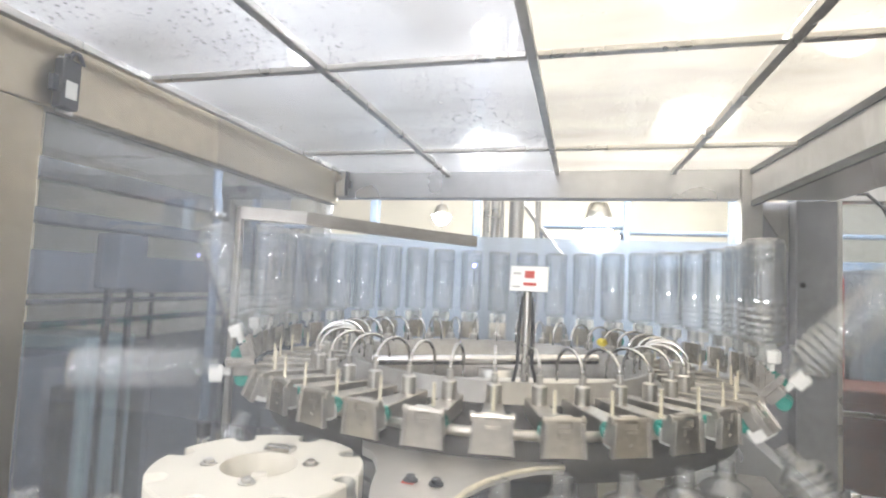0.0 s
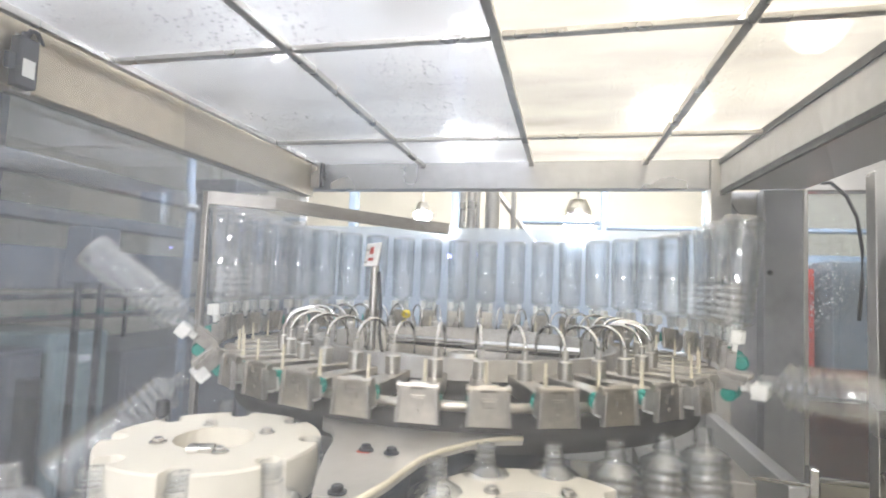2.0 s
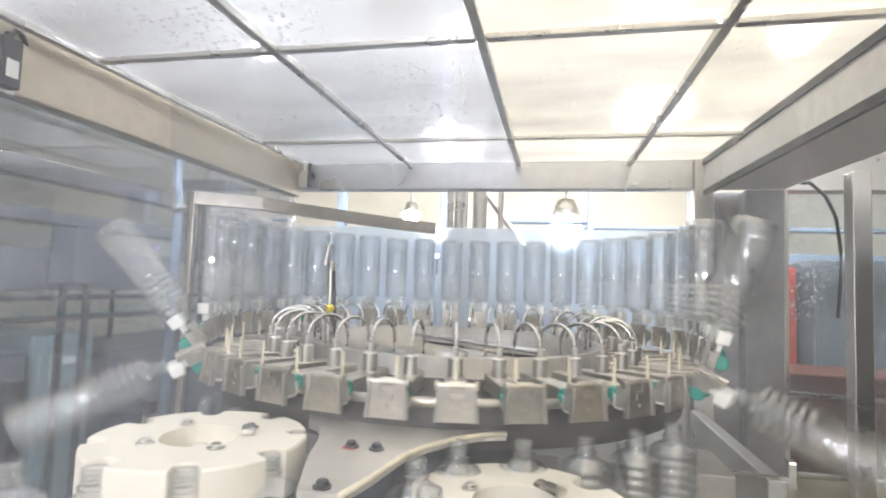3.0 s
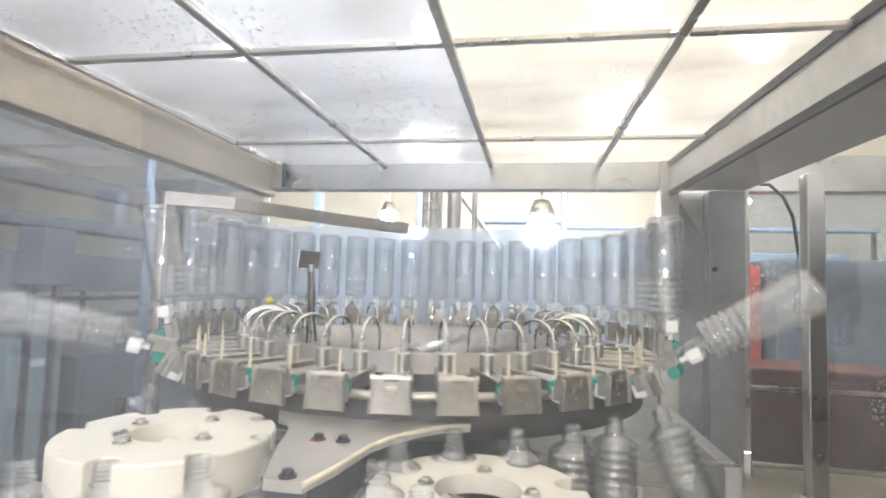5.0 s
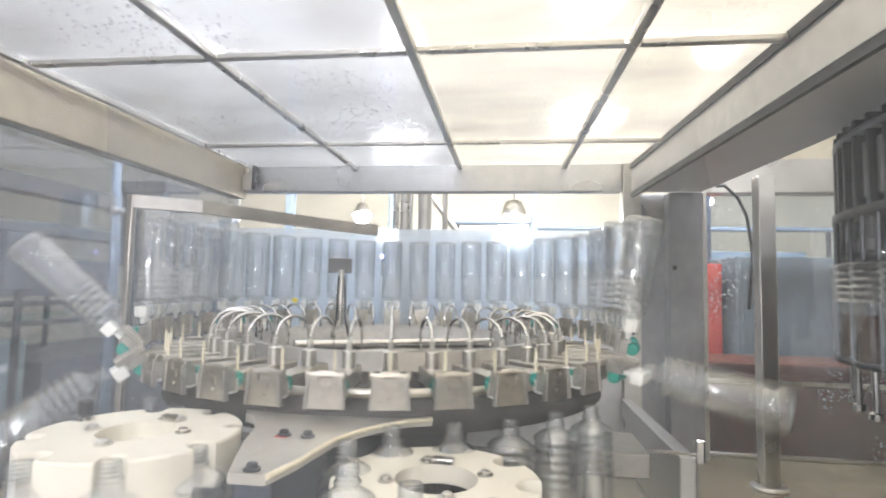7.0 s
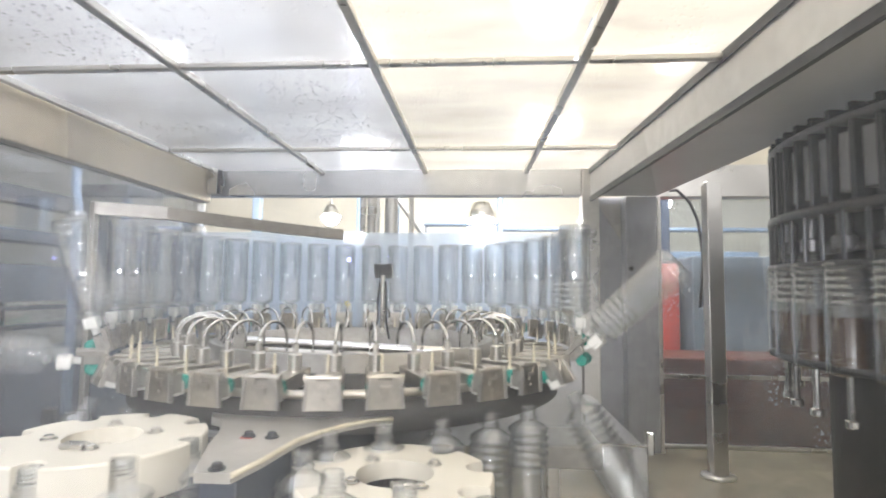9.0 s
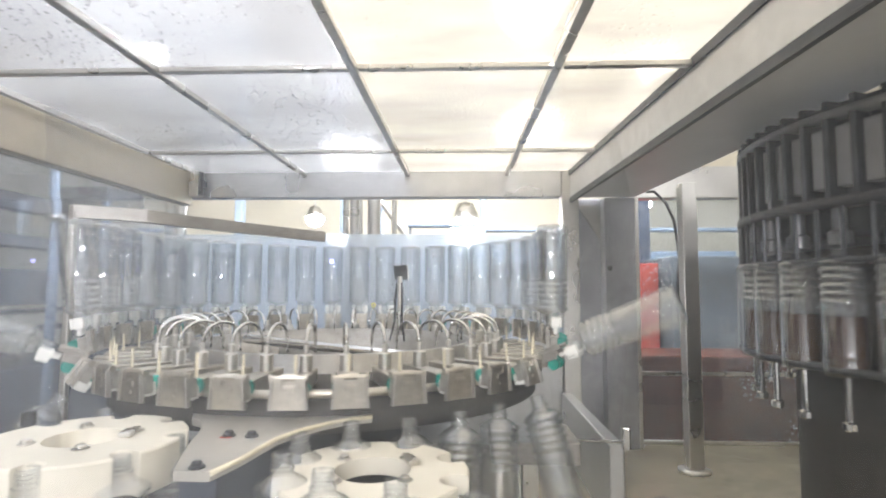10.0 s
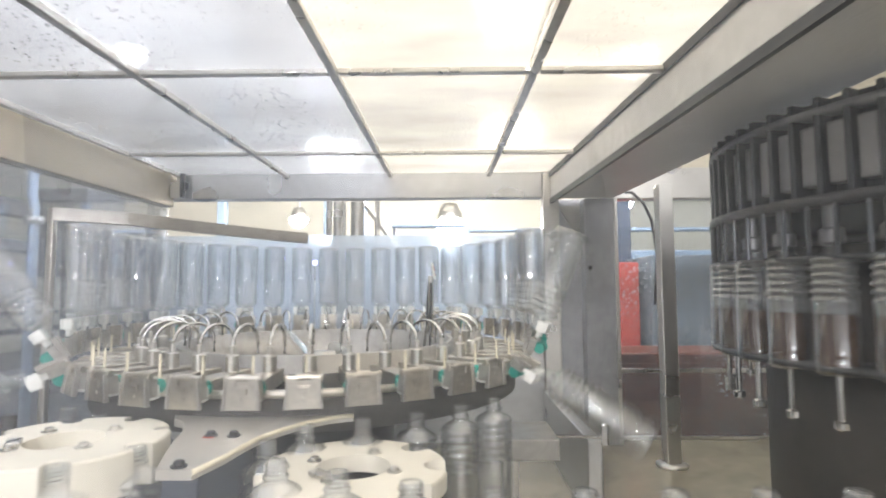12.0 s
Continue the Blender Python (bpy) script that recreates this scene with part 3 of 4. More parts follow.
def body_profile():
    p = [(0.0132, -0.001), (0.0145, -0.004), (0.0215, -0.009), (0.0300, -0.0135), (0.0350, -0.018)]
    for k in range(5):
        q = -0.022 - 0.0140 * k
        p += [(0.0372, q + 0.0015), (0.0372, q - 0.002), (0.0328, q - 0.0060), (0.0328, q - 0.0080), (0.0372, q - 0.0120)]
    return p + [(0.0372, -0.094), (0.0364, -0.098), (0.0364, -0.183), (0.0376, -0.187), (0.0350, -0.192), (0.0376, -0.197), (0.0376, -0.211), (0.0360, -0.217), (0.0330, -0.221), (0.027, -0.222), (0.012, -0.215), (0, -0.214)]


NECK, BOTTLE = turned_mesh("neck", neck_profile(), PET), turned_mesh("bottle", body_profile(), PET)


def bottle(name, label, group):
    ob = tagged(new(name, BOTTLE), label, "bottle", group)
    nk = new("neck", NECK)
    nk.parent = ob
    nk["label"] = "open threaded neck"
    return ob


ARC = math.radians(STEP) * RN
LEAVE, ENTER = 250.0, -80.0


def bottle_pose(beta):
    """Where a bottle is that has travelled to the angle beta on the carousel, and on the way to it and from it."""
    if BL <= beta <= BR:
        a, e = math.radians(-beta), math.radians(tilt(beta))
        out = Vector((math.sin(a), -math.cos(a), 0))
        u = out * math.cos(e) + Vector((0, 0, math.sin(e)))
        p = Vector((CX, CY, PZ)) + out * RN + u * (REACH + DROP * (1 - math.sin(e)) / 2)
        zax = -u
        xax = Vector((math.cos(a), math.sin(a), 0))
        yax = zax.cross(xax)
        return Matrix(((xax.x, yax.x, zax.x, p.x), (xax.y, yax.y, zax.y, p.y), (xax.z, yax.z, zax.z, p.z), (0, 0, 0, 1)))
    if beta < BL:
        c, contact, limit = WL, math.degrees(math.atan2(CY - WL[1], CX - WL[0])), ENTER
        w = contact + (beta - BL) * N / 8
        over = max(limit - w, 0)
        w = max(w, limit)
        s = -1
    else:
        c, contact, limit = WR, math.degrees(math.atan2(CY - WR[1], CX - WR[0])), LEAVE
        w = contact + (beta - BR) * N / 8
        over = max(w - limit, 0)
        w = min(w, limit)
        s = 1
    x, y = c[0] + RW * math.cos(math.radians(w)), c[1] + RW * math.sin(math.radians(w))
    if over:
        run = over / 45 * ARC
        h = math.radians(limit + 90)
        first = min(run, 0.22)
        x, y = x + s * math.cos(h) * first, y + s * math.sin(h) * first
        rest = run - first
        line = min(rest, 0.42 if s > 0 else 0.24)
        x += s * line
        rest -= line
        if rest > 0:
            bend = min(rest / 0.12, math.pi / 2)
            x, y = x + s * 0.12 * math.sin(bend), y - 0.12 * (1 - math.cos(bend))
            y -= max(rest - 0.12 * math.pi / 2, 0)
    return pose(x, y, ZUP, 0, 0, w)


def build_bottles():
    made = []
    for k in range(-38, 66):
        b0 = -A0 - STEP * k
        lo, hi = b0, b0 + OMEGA * 12
        if hi < BL - 85 or lo > BR + 90:
            continue
        ob = bottle("bottle", "empty clear ribbed plastic bottle without a cap, dewy", "bottles in the rinser")
        made.append((ob, b0))
    return made


BOTTLES = build_bottles()


# ---- conveyor tracks under the upright bottles ----
def track(x0, y0, x1, y1, label):
    tagged(link("conveyor_track", box(B(), x0, y0, ZUP - 0.247, x1, y1, ZUP - 0.2255, 0.003), DARK), label, "conveyor", "conveyor tracks")


track(-0.86, -0.42, -0.34, -0.28, "dark conveyor track under the infeed bottles")
track(-0.94, -5.0, -0.80, -0.43, "dark conveyor track under the infeed bottles")
track(0.08, -0.44, 0.74, -0.28, "dark conveyor track under the rinsed bottles")
track(0.75, -5.0, 0.89, -0.30, "dark conveyor track under the rinsed bottles")

# ---- filler carousel ----
FX, FY, FR, FN = 1.38, 0.18, 0.515, 33
FZ = 1.588


def filler():
    ob = thing("filler_carousel", FX, FY, 0.88, "dark rotary bottle filler with upright valves", "filling machine")
    z = -0.88
    part("drum", lathe(B(), [(0, 1.86 + z), (FR - 0.035, 1.86 + z), (FR - 0.035, 1.62 + z), (FR - 0.12, 1.61 + z), (0, 1.61 + z)], 96), DARK, ob)
    part("collar", lathe(B(), [(FR - 0.04, 1.838 + z), (FR + 0.006, 1.838 + z), (FR + 0.006, 1.826 + z), (FR - 0.04, 1.826 + z)], 96), COVER, ob)
    part("belt", lathe(B(), [(FR - 0.04, 1.682 + z), (FR + 0.010, 1.682 + z), (FR + 0.010, 1.664 + z), (FR - 0.04, 1.664 + z)], 96), BLACK, ob)
    part("lower_ring", lathe(B(), [(FR - 0.12, 1.575 + z), (FR + 0.012, 1.575 + z), (FR + 0.012, 1.566 + z), (FR - 0.12, 1.566 + z)], 96), DARK, ob)
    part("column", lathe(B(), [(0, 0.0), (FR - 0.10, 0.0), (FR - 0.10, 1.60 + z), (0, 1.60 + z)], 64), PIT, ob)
    part("lift_ring", lathe(B(), [(FR - 0.14, 1.383 + z), (FR + 0.014, 1.383 + z), (FR + 0.014, 1.373 + z), (FR - 0.14, 1.373 + z)], 96), DARK, ob)
    first = {}

    def put(key, make, mat, m, parent=ob):
        if key in first:
            o = new(key, first[key].data)
        else:
            o = first[key] = link(key, make(), mat)
        o.parent = parent
        o.matrix_basis = m
        return o

    def cover():
        return box(B(), -0.0145, FR - 0.03, 1.70 + z, 0.0145, FR - 0.006, 1.810 + z, 0.003)

    def rib():
        bm = box(B(), -0.0055, FR - 0.035, 1.682 + z, 0.0055, FR + 0.005, 1.826 + z, 0.002)
        return box(bm, -0.006, FR - 0.03, 1.838 + z, 0.006, FR + 0.004, 1.858 + z, 0.002)

    def valve():
        bm = lathe(B(), [(0, 1.665), (0.012, 1.665), (0.012, 1.625), (0.020, 1.62), (0.020, 1.598), (0.012, 1.592), (0, 1.592)], 14)
        bmesh.ops.translate(bm, vec=(0, FR - 0.02, z), verts=bm.verts)
        return bm

    def guide():
        return rod(B(), (0, FR + 0.004, 1.575 + z), (0, FR + 0.004, 1.664 + z), 0.0045, 8)

    def lift():
        bm = rod(B(), (0, FR - 0.02, 1.285 + z), (0, FR - 0.02, 1.373 + z), 0.006, 10)
        return rod(bm, (0, FR - 0.02, 1.272 + z), (0, FR - 0.02, 1.288 + z), 0.012, 10)
    for i in range(FN):
        m = pose(0, 0, 0, 0, 0, 360 / FN * i)
        put("cover_plate", cover, COVER, m @ pose(0, 0, 0, 0, 0, 90 / FN))
        put("cover_plate", cover, COVER, m @ pose(0, 0, 0, 0, 0, -90 / FN))
        put("rib", rib, DARK, m)
        put("rib", rib, DARK, m @ pose(0, 0, 0, 0, 0, 180 / FN))
        put("guide_rod", guide, DARK, m @ pose(0, 0, 0, 0, 0, 90 / FN))
        put("guide_rod", guide, DARK, m @ pose(0, 0, 0, 0, 0, -90 / FN))
        put("valve", valve, COVER, m)
        put("lift_rod", lift, CHROME, m)
    return ob


FILLER = filler()


def filler_bottles():
    bm = lathe(B(), [(0, 0.012), (0.026, 0.006), (0.033, 0.008), (0.0335, 0.018), (0.0335, 0.108), (0, 0.108)], 16)
    drink = bpy.data.meshes.new("drink")
    bm.to_mesh(drink)
    bm.free()
    drink.materials.append(COLA)
    made = []
    for i in range(FN):
        ob = bottle("filled_bottle", "clear ribbed plastic bottle part-filled with brown drink under a filler valve", "bottles in the filler")
        d = new("drink", drink)
        d.parent, d.location = ob, (0, 0, -0.225)
        d["label"] = "dark brown drink"
        made.append((ob, 360 / FN * i))
    return made


FILLED = filler_bottles()


# ---- fixtures, cables, hall things ----
def safety_switch(x, y, z, rz):
    ob = thing("safety_switch", x, y, z, "black door safety switch on a steel bracket", "switch", "", rz)
    part("body", box(B(), -0.012, -0.02, -0.05, 0.014, 0.02, 0.05, 0.004), BLACK, ob)
    part("bracket", box(B(), -0.018, -0.008, -0.055, -0.013, 0.03, 0.06, 0.001), STEEL, ob)
    part("label_plate", box(B(), 0.0142, -0.012, -0.030, 0.0152, 0.012, 0.005), JAW, ob, "pale label plate")
    part("key_lever", box(B(), -0.006, -0.034, -0.020, 0.008, -0.0205, 0.012, 0.002), DARK, ob)
    part("gland", rod(B(), (0, 0, 0.0502), (0, 0, 0.062), 0.008, 10), BLACK, ob)
    part("cable", tube(B(), [(0, 0, 0.05), (0.0, 0.01, 0.07), (-0.01, 0.03, 0.075), (-0.02, 0.05, 0.06)], 0.005), BLACK, ob)


safety_switch(-0.918, 0.0, 1.915, 0)
safety_switch(-0.90, 1.245, 1.955, 90)


def bolt_hole(x, y, z):
    tagged(link("post_bolt", rod(B(), (x, y, z), (x, y - 0.004, z), 0.010, 12), BLACK), "dark bolt in the corner post", "bolt")


bolt_hole(-1.018, 1.2595, 1.977)
bolt_hole(0.675, 1.2615, 1.969)

def gusset():
    bm = B()
    a = [(0.706, 1.87), (0.80, 1.87), (0.80, 1.72)]
    lo, hi = [bm.verts.new((x, 1.322, q)) for x, q in a], [bm.verts.new((x, 1.330, q)) for x, q in a]
    bm.faces.new(lo)
    bm.faces.new(hi[::-1])
    for k in range(3):
        bm.faces.new([lo[k], lo[(k + 1) % 3], hi[(k + 1) % 3], hi[k]])
    bmesh.ops.recalc_face_normals(bm, faces=bm.faces)
    tagged(link("gusset_plate", bm, DULL), "dull steel gusset plate beside the corner post", "plate")


gusset()
bolt_hole(0.822, 1.2615, 1.60)

tagged(link("black_cable", tube(B(), [(0.955, 1.2, 1.905), (0.985, 1.2, 1.905), (1.03, 1.2, 1.86), (1.06, 1.2, 1.79), (1.074, 1.2, 1.68), (1.072, 1.2, 1.57), (1.062, 1.2, 1.45)], 0.006), BLACK), "black cable hanging from the side beam", "cable")


def pipe_cluster():
    ob = thing("pipe_cluster", -0.25, 1.55, 0.0, "upright stainless steel supply pipes", "pipes")
    for dx, r in ((-0.085, 0.014), (-0.045, 0.020), (-0.015, 0.009), (0.05, 0.032), (0.145, 0.012)):
        part("pipe", rod(B(), (dx, 0, 0.0), (dx, 0, 3.0), r, 16), STEEL, ob)
    part("brace", rod(B(), (0.06, 0.05, 1.95), (0.26, 0.05, 1.68), 0.012, 10), STEEL, ob)


pipe_cluster()


def lamp_fixture(x, y, z, r=0.09):
    ob = thing("high_bay_lamp", x, y, z, "round glowing high bay hall lamp", "lamp", "hall lamps")
    part("housing", lathe(B(), [(0, r * 1.2), (r * 0.5, r * 1.2), (r * 0.8, r * 0.5), (r * 0.8, 0.002), (0, 0.002)], 24), STEEL, ob)
    part("rod", rod(B(), (0, 0, r * 1.2), (0, 0, 5.0 - z), 0.012, 8), STEEL, ob)
    part("lens", lathe(B(), [(0, 0), (r, 0), (r * 0.95, -r * 0.3), (r * 0.7, -r * 0.7), (r * 0.35, -r * 0.93), (0, -r)], 24), LAMP, ob, "glowing domed lens")


for p in ((0.23, 4.6, 2.21, 0.16), (-1.40, 4.7, 2.27, 0.10), (1.62, 3.2, 2.18, 0.05), (-1.60, 2.0, 2.9, 0.08), (-0.38, 1.9, 2.9, 0.13), (1.33, 2.15, 2.9, 0.14), (0.55, 1.6, 2.9, 0.16)):
    lamp_fixture(*p)
tagged(link("indicator", box(B(), -0.327, 1.236, 1.618, -0.313, 1.244, 1.634, 0.002), LAMPBLUE), "small violet glowing indicator on a stalk", "indicator")
tagged(link("indicator_stalk", box(B(), -0.3225, 1.238, 0.885, -0.3175, 1.244, 1.617, 0.001), STEEL), "thin steel stalk behind the carousel", "stalk")


def cabinet(name, mat, x0, y0, z0, x1, y1, z1, label, category="cabinet"):
    ob = thing(name, (x0 + x1) / 2, (y0 + y1) / 2, z0, label, category)
    w, d, h = (x1 - x0) / 2, (y1 - y0) / 2, z1 - z0
    part("body", box(B(), -w, -d, 0, w, d, h, 0.01), mat, ob)
    if category == "cabinet":
        face = (-d - 0.004) if name != "machine_cabinet" else None
        if face is None:
            part("door", box(B(), w + 0.001, -d + 0.04, 0.06, w + 0.008, d - 0.04, h - 0.05, 0.002), mat, ob)
            part("handle", box(B(), w + 0.009, d - 0.10, h * 0.55, w + 0.025, d - 0.08, h * 0.55 + 0.14, 0.003), DARK, ob)
            part("label_plate", box(B(), w + 0.009, -0.04, h - 0.16, w + 0.011, 0.04, h - 0.12), JAW, ob, "pale label plate")
        else:
            part("door", box(B(), -w + 0.03, face - 0.004, 0.05, w - 0.03, face + 0.003, h - 0.05, 0.002), mat, ob)
    if z0 > 0:
        for sx, sy in ((-1, 0), (1, 0)) if w > d else ((0, -1), (0, 1)):
            part("leg", box(B(), sx * (w - 0.02) - 0.012, sy * (d - 0.02) - 0.012, -z0, sx * (w - 0.02) + 0.012, sy * (d - 0.02) + 0.012, -0.001), DARK, ob)
    return ob


cabinet("machine_cabinet", PALE, -3.3, 1.95, 0.0, -2.5, 3.6, 1.02, "grey machine cabinet beyond the misted glass")
cabinet("machine_cabinet", MINT, -3.2, 1.50, 0.0, -2.48, 1.82, 1.165, "mint-coloured cabinet door beyond the misted glass")
cabinet("machine_cabinet", PALE, -3.2, 0.7, 0.0, -2.5, 1.44, 1.10, "grey machine cabinet beyond the misted glass")
cabinet("conveyor", PALE, -3.6, 0.6, 1.40, -2.6, 2.6, 1.63, "long pale conveyor housing", "conveyor")
cabinet("conveyor_rail", DARK, -2.55, 0.5, 1.235, -2.5, 4.3, 1.27, "dark rail under the conveyor housing", "rail")
cabinet("conveyor_rail", DARK, -2.55, 0.5, 1.35, -2.5, 4.3, 1.38, "dark rail under the conveyor housing", "rail")
cabinet("steel_column", DARK, -1.78, 0.42, 0.0, -1.70, 0.50, 1.45, "dark steel machine column beyond the glass", "column")
cabinet("steel_column", DARK, -1.62, 0.60, 0.0, -1.57, 0.66, 1.15, "dark steel machine column beyond the glass", "column")
cabinet("dark_chute", DARK, -1.85, 1.62, 1.58, -1.55, 1.92, 2.02, "dark angled chute housing beyond the glass", "chute")
cabinet("red_cabinet", RED, 1.31, 2.5, 0.0, 1.46, 2.9, 1.68, "red painted machine column beyond the window")
cabinet("brown_cabinet", RUST, 1.05, 1.75, 0.0, 2.9, 2.1, 1.19, "brown machine panel beyond the window")
cabinet("grey_cabinet", FROST, 1.50, 2.4, 0.0, 2.9, 2.9, 1.72, "grey machine housing beyond the window")
cabinet("blue_gantry", NAVY, 1.44, 3.1, 0.0, 1.62, 3.3, 2.9, "dark blue steel gantry post", "gantry")
for x, w in ((-0.62, 0.05), (-0.36, 0.03), (0.33, 0.04), (0.92, 0.05), (-1.35, 0.06)):
    cabinet("gantry_post", STEELBLUE, x, 2.6, 0.0, x + w, 2.66, 3.4, "blue-grey steel gantry post", "gantry")
for z0, x0, x1, h in ((1.72, 0.1, 2.4, 0.10), (1.98, 0.35, 2.6, 0.03), (1.86, -0.1, 1.2, 0.05), (2.02, -0.25, 0.4, 0.025), (1.80, -2.2, -0.7, 0.06)):
    cabinet("pipe_rack", STEELBLUE, x0, 3.4, z0, x1, 3.5, z0 + h, "blue-grey pipe rack in the hall", "rack")
# Made-up blocks filling the lower window: bluish haze put into their colour.
for x0, x1, y0, h in ((-2.5, -1.62, 3.65, 1.90), (-1.58, -0.60, 3.6, 1.93), (-0.55, 0.33, 3.6, 1.95), (0.37, 1.05, 3.7, 1.90)):
    cabinet("tank", HAZEBLUE, x0, y0, 0.0, x1, 4.3, h, "slate-blue block added as haze backdrop behind the bottles", "tank")
cabinet("machine_beam", PALE, -2.9, 0.3, 1.78, -2.7, 3.2, 1.86, "grey overhead machine beam beyond the glass", "beam")
cabinet("machine_beam", DARK, -2.4, 0.3, 1.95, -2.3, 3.4, 2.05, "dark overhead machine beam beyond the glass", "beam")
cabinet("control_box", PALE, -2.2, 1.25, 1.45, -2.05, 1.42, 1.72, "small grey control box on a stand", "box")


def side_pipe():
    ob = thing("side_pipe", -1.54, 1.276, 0.0, "bent grey pipe beyond the misted glass", "pipe")
    part("pipe", tube(B(), [(0, 0, 0), (0, 0, 1.80), (0.0, 0.0, 1.86), (-0.02, 0.01, 1.92), (-0.03, 0.02, 1.98), (-0.03, 0.02, 2.4)], 0.02, 10), STEELBLUE, ob)
    part("flange", lathe(B(), [(0, 1.80), (0.035, 1.80), (0.035, 1.83), (0, 1.83)], 16), STEEL, ob)


side_pipe()


def drip_tray():
    ob = thing("drip_tray", 0.40, 0.50, 0.88, "dark steel drip tray beside the carousel", "tray")
    part("tray", box(B(), -0.10, -0.07, 0.20, 0.12, 0.12, 0.255, 0.004), DULL, ob)
    part("foot", box(B(), -0.02, -0.02, 0.0, 0.02, 0.02, 0.20, 0.002), STEEL, ob)
    part("rod", rod(B(), (0.12, 0.0, 0.245), (0.26, 0.02, 0.235), 0.004), CHROME, ob)
    part("clamp", box(B(), 0.245, 0.005, 0.215, 0.265, 0.035, 0.275, 0.004), CHROME, ob)


drip_tray()


def guide_post():
    ob = thing("guide_post", -0.50, -0.05, 0.88, "short chrome guide post with a black cap beside the infeed wheel", "post")
    part("stem", rod(B(), (0, 0, 0), (0, 0, 0.405), 0.010), CHROME, ob)
    part("cap", rod(B(), (0, 0, 0.4055), (0, 0, 0.43), 0.011), BLACK, ob)


guide_post()


# ---- rinse mist, as pale veils added to lift the darks ----
def mist_material(name, tint, density, fade, thinning=1.0):
    m = bpy.data.materials.new(name)
    m.use_nodes = True
    n, l = m.node_tree.nodes, m.node_tree.links
    n.remove(n["Principled BSDF"])
    tr, tl, df, air, mix = (n.new(k) for k in ("ShaderNodeBsdfTransparent", "ShaderNodeBsdfTranslucent", "ShaderNodeBsdfDiffuse", "ShaderNodeMixShader", "ShaderNodeMixShader"))
    tl.inputs[0].default_value = df.inputs[0].default_value = (*tint, 1)
    air.inputs[0].default_value = 0.5
    l.new(tl.outputs[0], air.inputs[1])
    l.new(df.outputs[0], air.inputs[2])
    tc, mp, ns, rg = (n.new(k) for k in ("ShaderNodeTexCoord", "ShaderNodeMapping", "ShaderNodeTexNoise", "ShaderNodeMapRange"))
    mp.inputs["Scale"].default_value = (1, 1, 0.6)
    ns.inputs["Scale"].default_value, ns.inputs["Detail"].default_value = 2.4, 5
    ns.inputs["Distortion"].default_value = 0.6
    l.new(tc.outputs["Object"], mp.inputs["Vector"])
    l.new(mp.outputs[0], ns.inputs["Vector"])
    rg.inputs["From Min"].default_value, rg.inputs["From Max"].default_value = 0.3, 0.72
    rg.inputs["To Min"].default_value, rg.inputs["To Max"].default_value = density * fade, density * 1.5
    l.new(ns.outputs[0], rg.inputs["Value"])
    # Veil thins towards +x, so the right side keeps its darks.
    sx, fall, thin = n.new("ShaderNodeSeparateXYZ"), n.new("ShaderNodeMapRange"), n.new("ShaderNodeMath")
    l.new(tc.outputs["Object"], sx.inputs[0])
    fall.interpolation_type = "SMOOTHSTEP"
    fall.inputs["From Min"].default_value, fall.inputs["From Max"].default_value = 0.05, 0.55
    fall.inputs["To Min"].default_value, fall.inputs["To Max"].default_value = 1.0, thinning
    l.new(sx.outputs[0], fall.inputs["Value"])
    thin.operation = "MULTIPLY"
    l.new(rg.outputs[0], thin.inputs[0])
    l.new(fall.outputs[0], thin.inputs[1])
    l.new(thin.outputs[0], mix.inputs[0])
    l.new(tr.outputs[0], mix.inputs[1])
    l.new(air.outputs[0], mix.inputs[2])
    l.new(mix.outputs[0], n["Material Output"].inputs[0])
    return m


def mist(label, mat, pts, z0, z1):
    """A pale see-through sheet standing in for spray haze, along a curve in plan."""
    bm = B()
    rows_ = [[bm.verts.new((x + 0.02 * math.sin(7 * z + 5 * x), y + 0.02 * math.sin(9 * z + 4 * x), z)) for x, y in pts] for z in [z0 + (z1 - z0) * k / 10 for k in range(11)]]
    for a, b in zip(rows_, rows_[1:]):
        for i in range(len(pts) - 1):
            bm.faces.new([a[i], a[i + 1], b[i + 1], b[i]]).smooth = True
    return tagged(link("mist", bm, mat), label, "mist", "", "stuff")


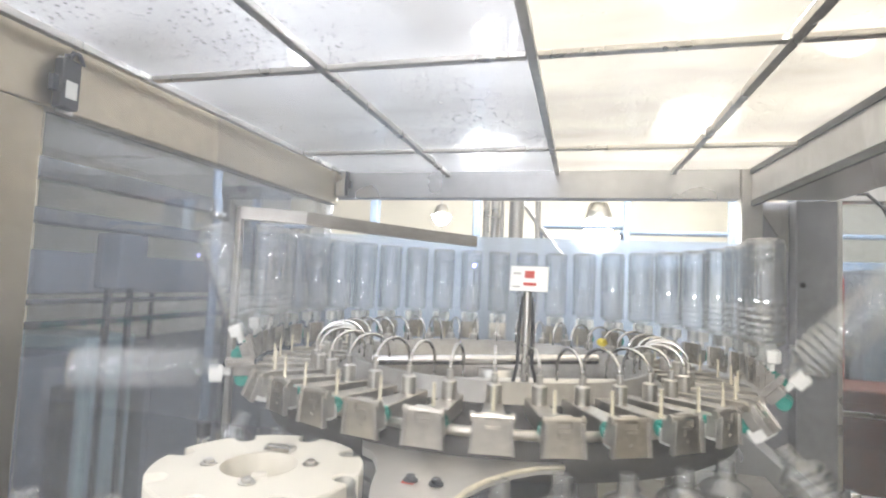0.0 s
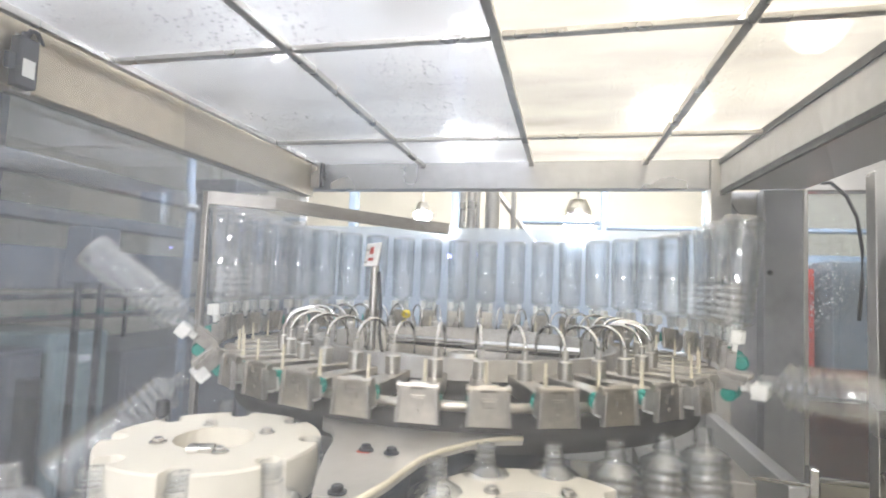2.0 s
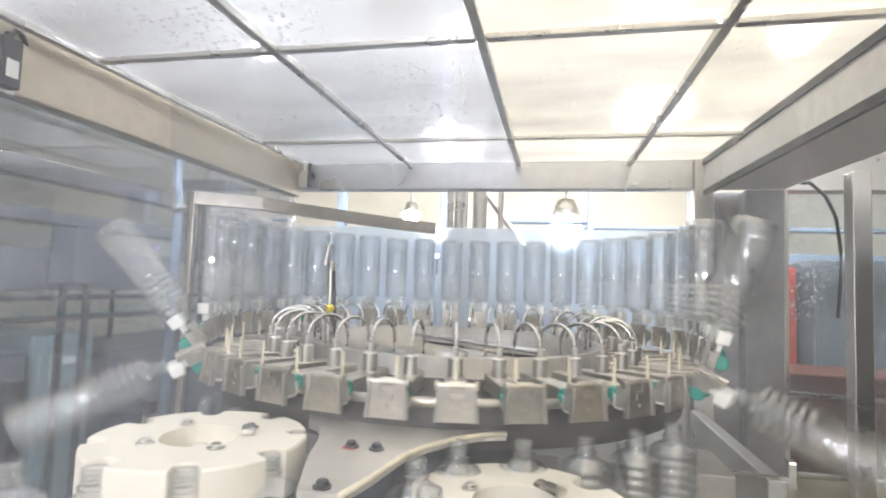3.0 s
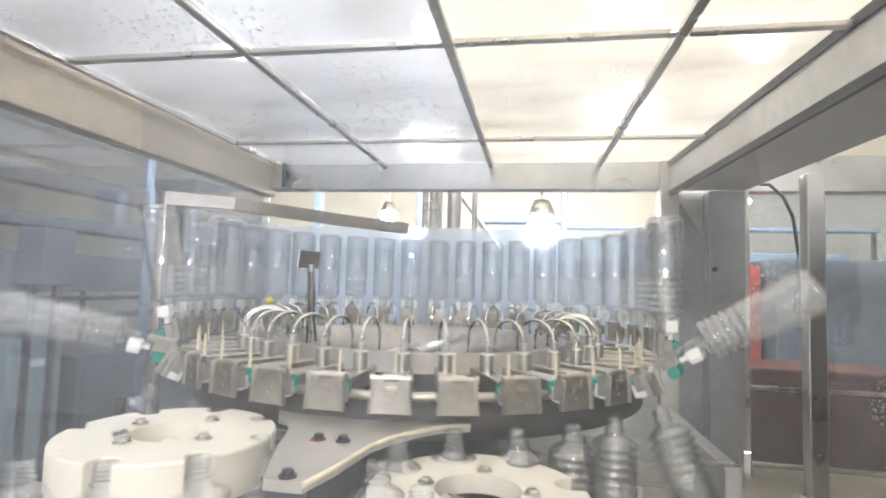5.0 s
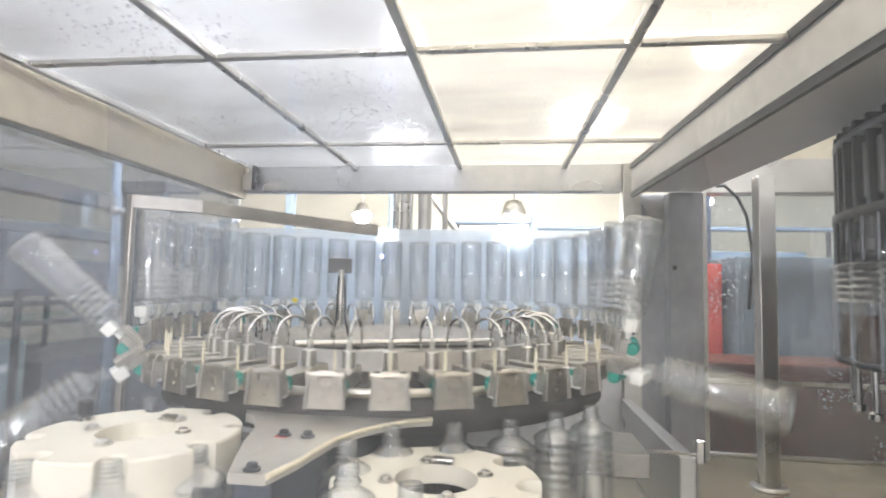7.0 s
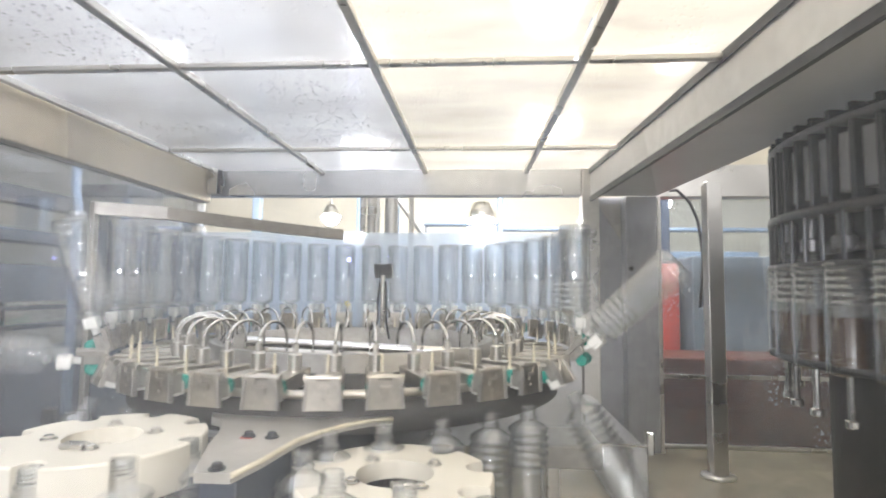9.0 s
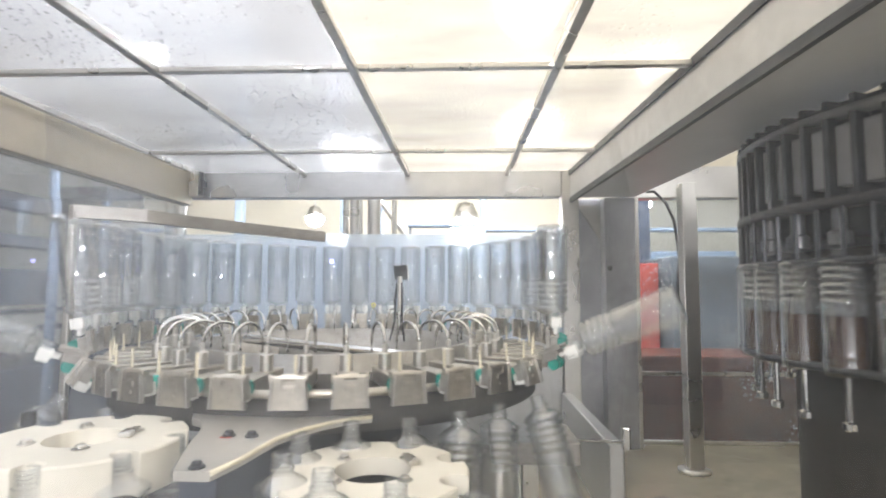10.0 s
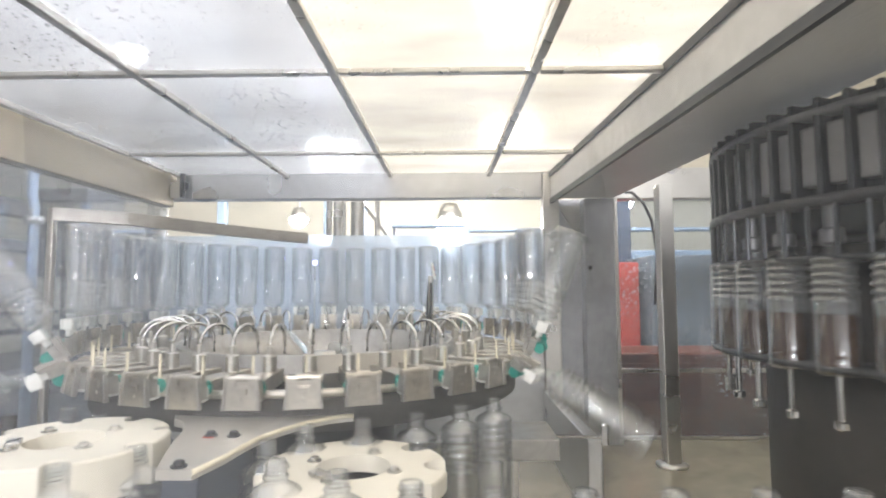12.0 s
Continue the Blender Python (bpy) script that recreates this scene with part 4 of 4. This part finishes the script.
MISTY = mist_material("spray_haze_veil", (0.93, 0.96, 1.0), 0.09, 0.6, 0.45)
MISTB = mist_material("dense_haze_veil", (0.88, 0.93, 1.0), 0.13, 0.2)
mist("thin rinse mist veil that lifts the darks before the carousel", MISTY, [(-0.92 + 0.0845 * i, -0.50 + 0.03 * math.sin(i)) for i in range(20)], 0.90, 1.96)
mist("rinse mist veil that pales the view round the bottles", MISTB, [(CX + 0.74 * math.sin(math.radians(a)), CY - 0.70 * math.cos(math.radians(a))) for a in range(80, 288, 6)], 0.90, 1.975)


# ---- what moves ----
def motions():
    times = [round(0.15 * i, 2) for i in range(81)]
    walk(CAROUSEL, [(t, pose(CX, CY, 0.88, 0, 0, A0 - OMEGA * t)) for t in range(13)])
    for i, (g, pad) in enumerate(GRIPPERS):
        turn = pose(0, 0, 0, 0, 0, STEP * i)
        rows, slide = [], []
        for t in times:
            beta = -(A0 - OMEGA * t + STEP * i)
            e = tilt(beta)
            rows.append((t, turn @ pose(0, -RN, PZ - 0.88, 90 - e, 0, 0)))
            slide.append((t, pose(0, 0.004 * smooth((10 - e) / 100), -0.039 * smooth((10 - e) / 100))))
        walk(g, rows)
        walk(pad, slide)
    for ob, b0 in BOTTLES:
        walk(ob, [(t, bottle_pose(b0 + OMEGA * t)) for t in times])
    speed = OMEGA * N / 8
    cl = math.degrees(math.atan2(CY - WL[1], CX - WL[0]))
    cr = math.degrees(math.atan2(CY - WR[1], CX - WR[0]))
    half = [0.5 * i for i in range(25)]
    walk(WHEEL_L, [(t, pose(*WL, 1.302, 0, 0, cl + (-A0 - BL) * N / 8 + speed * t)) for t in half])
    walk(WHEEL_R, [(t, pose(*WR, 1.262, 0, 0, cr + (-A0 - BR) * N / 8 + speed * t)) for t in half])
    fs = OMEGA * N / FN
    walk(FILLER, [(t, pose(FX, FY, 0.88, 0, 0, -fs * t)) for t in range(13)])
    for ob, a in FILLED:
        rows = []
        for t in half:
            w = math.radians(a - fs * t)
            rows.append((t, pose(FX - (FR - 0.02) * math.sin(w), FY + (FR - 0.02) * math.cos(w), FZ, 0, 0, math.degrees(w))))
        walk(ob, rows)


motions()
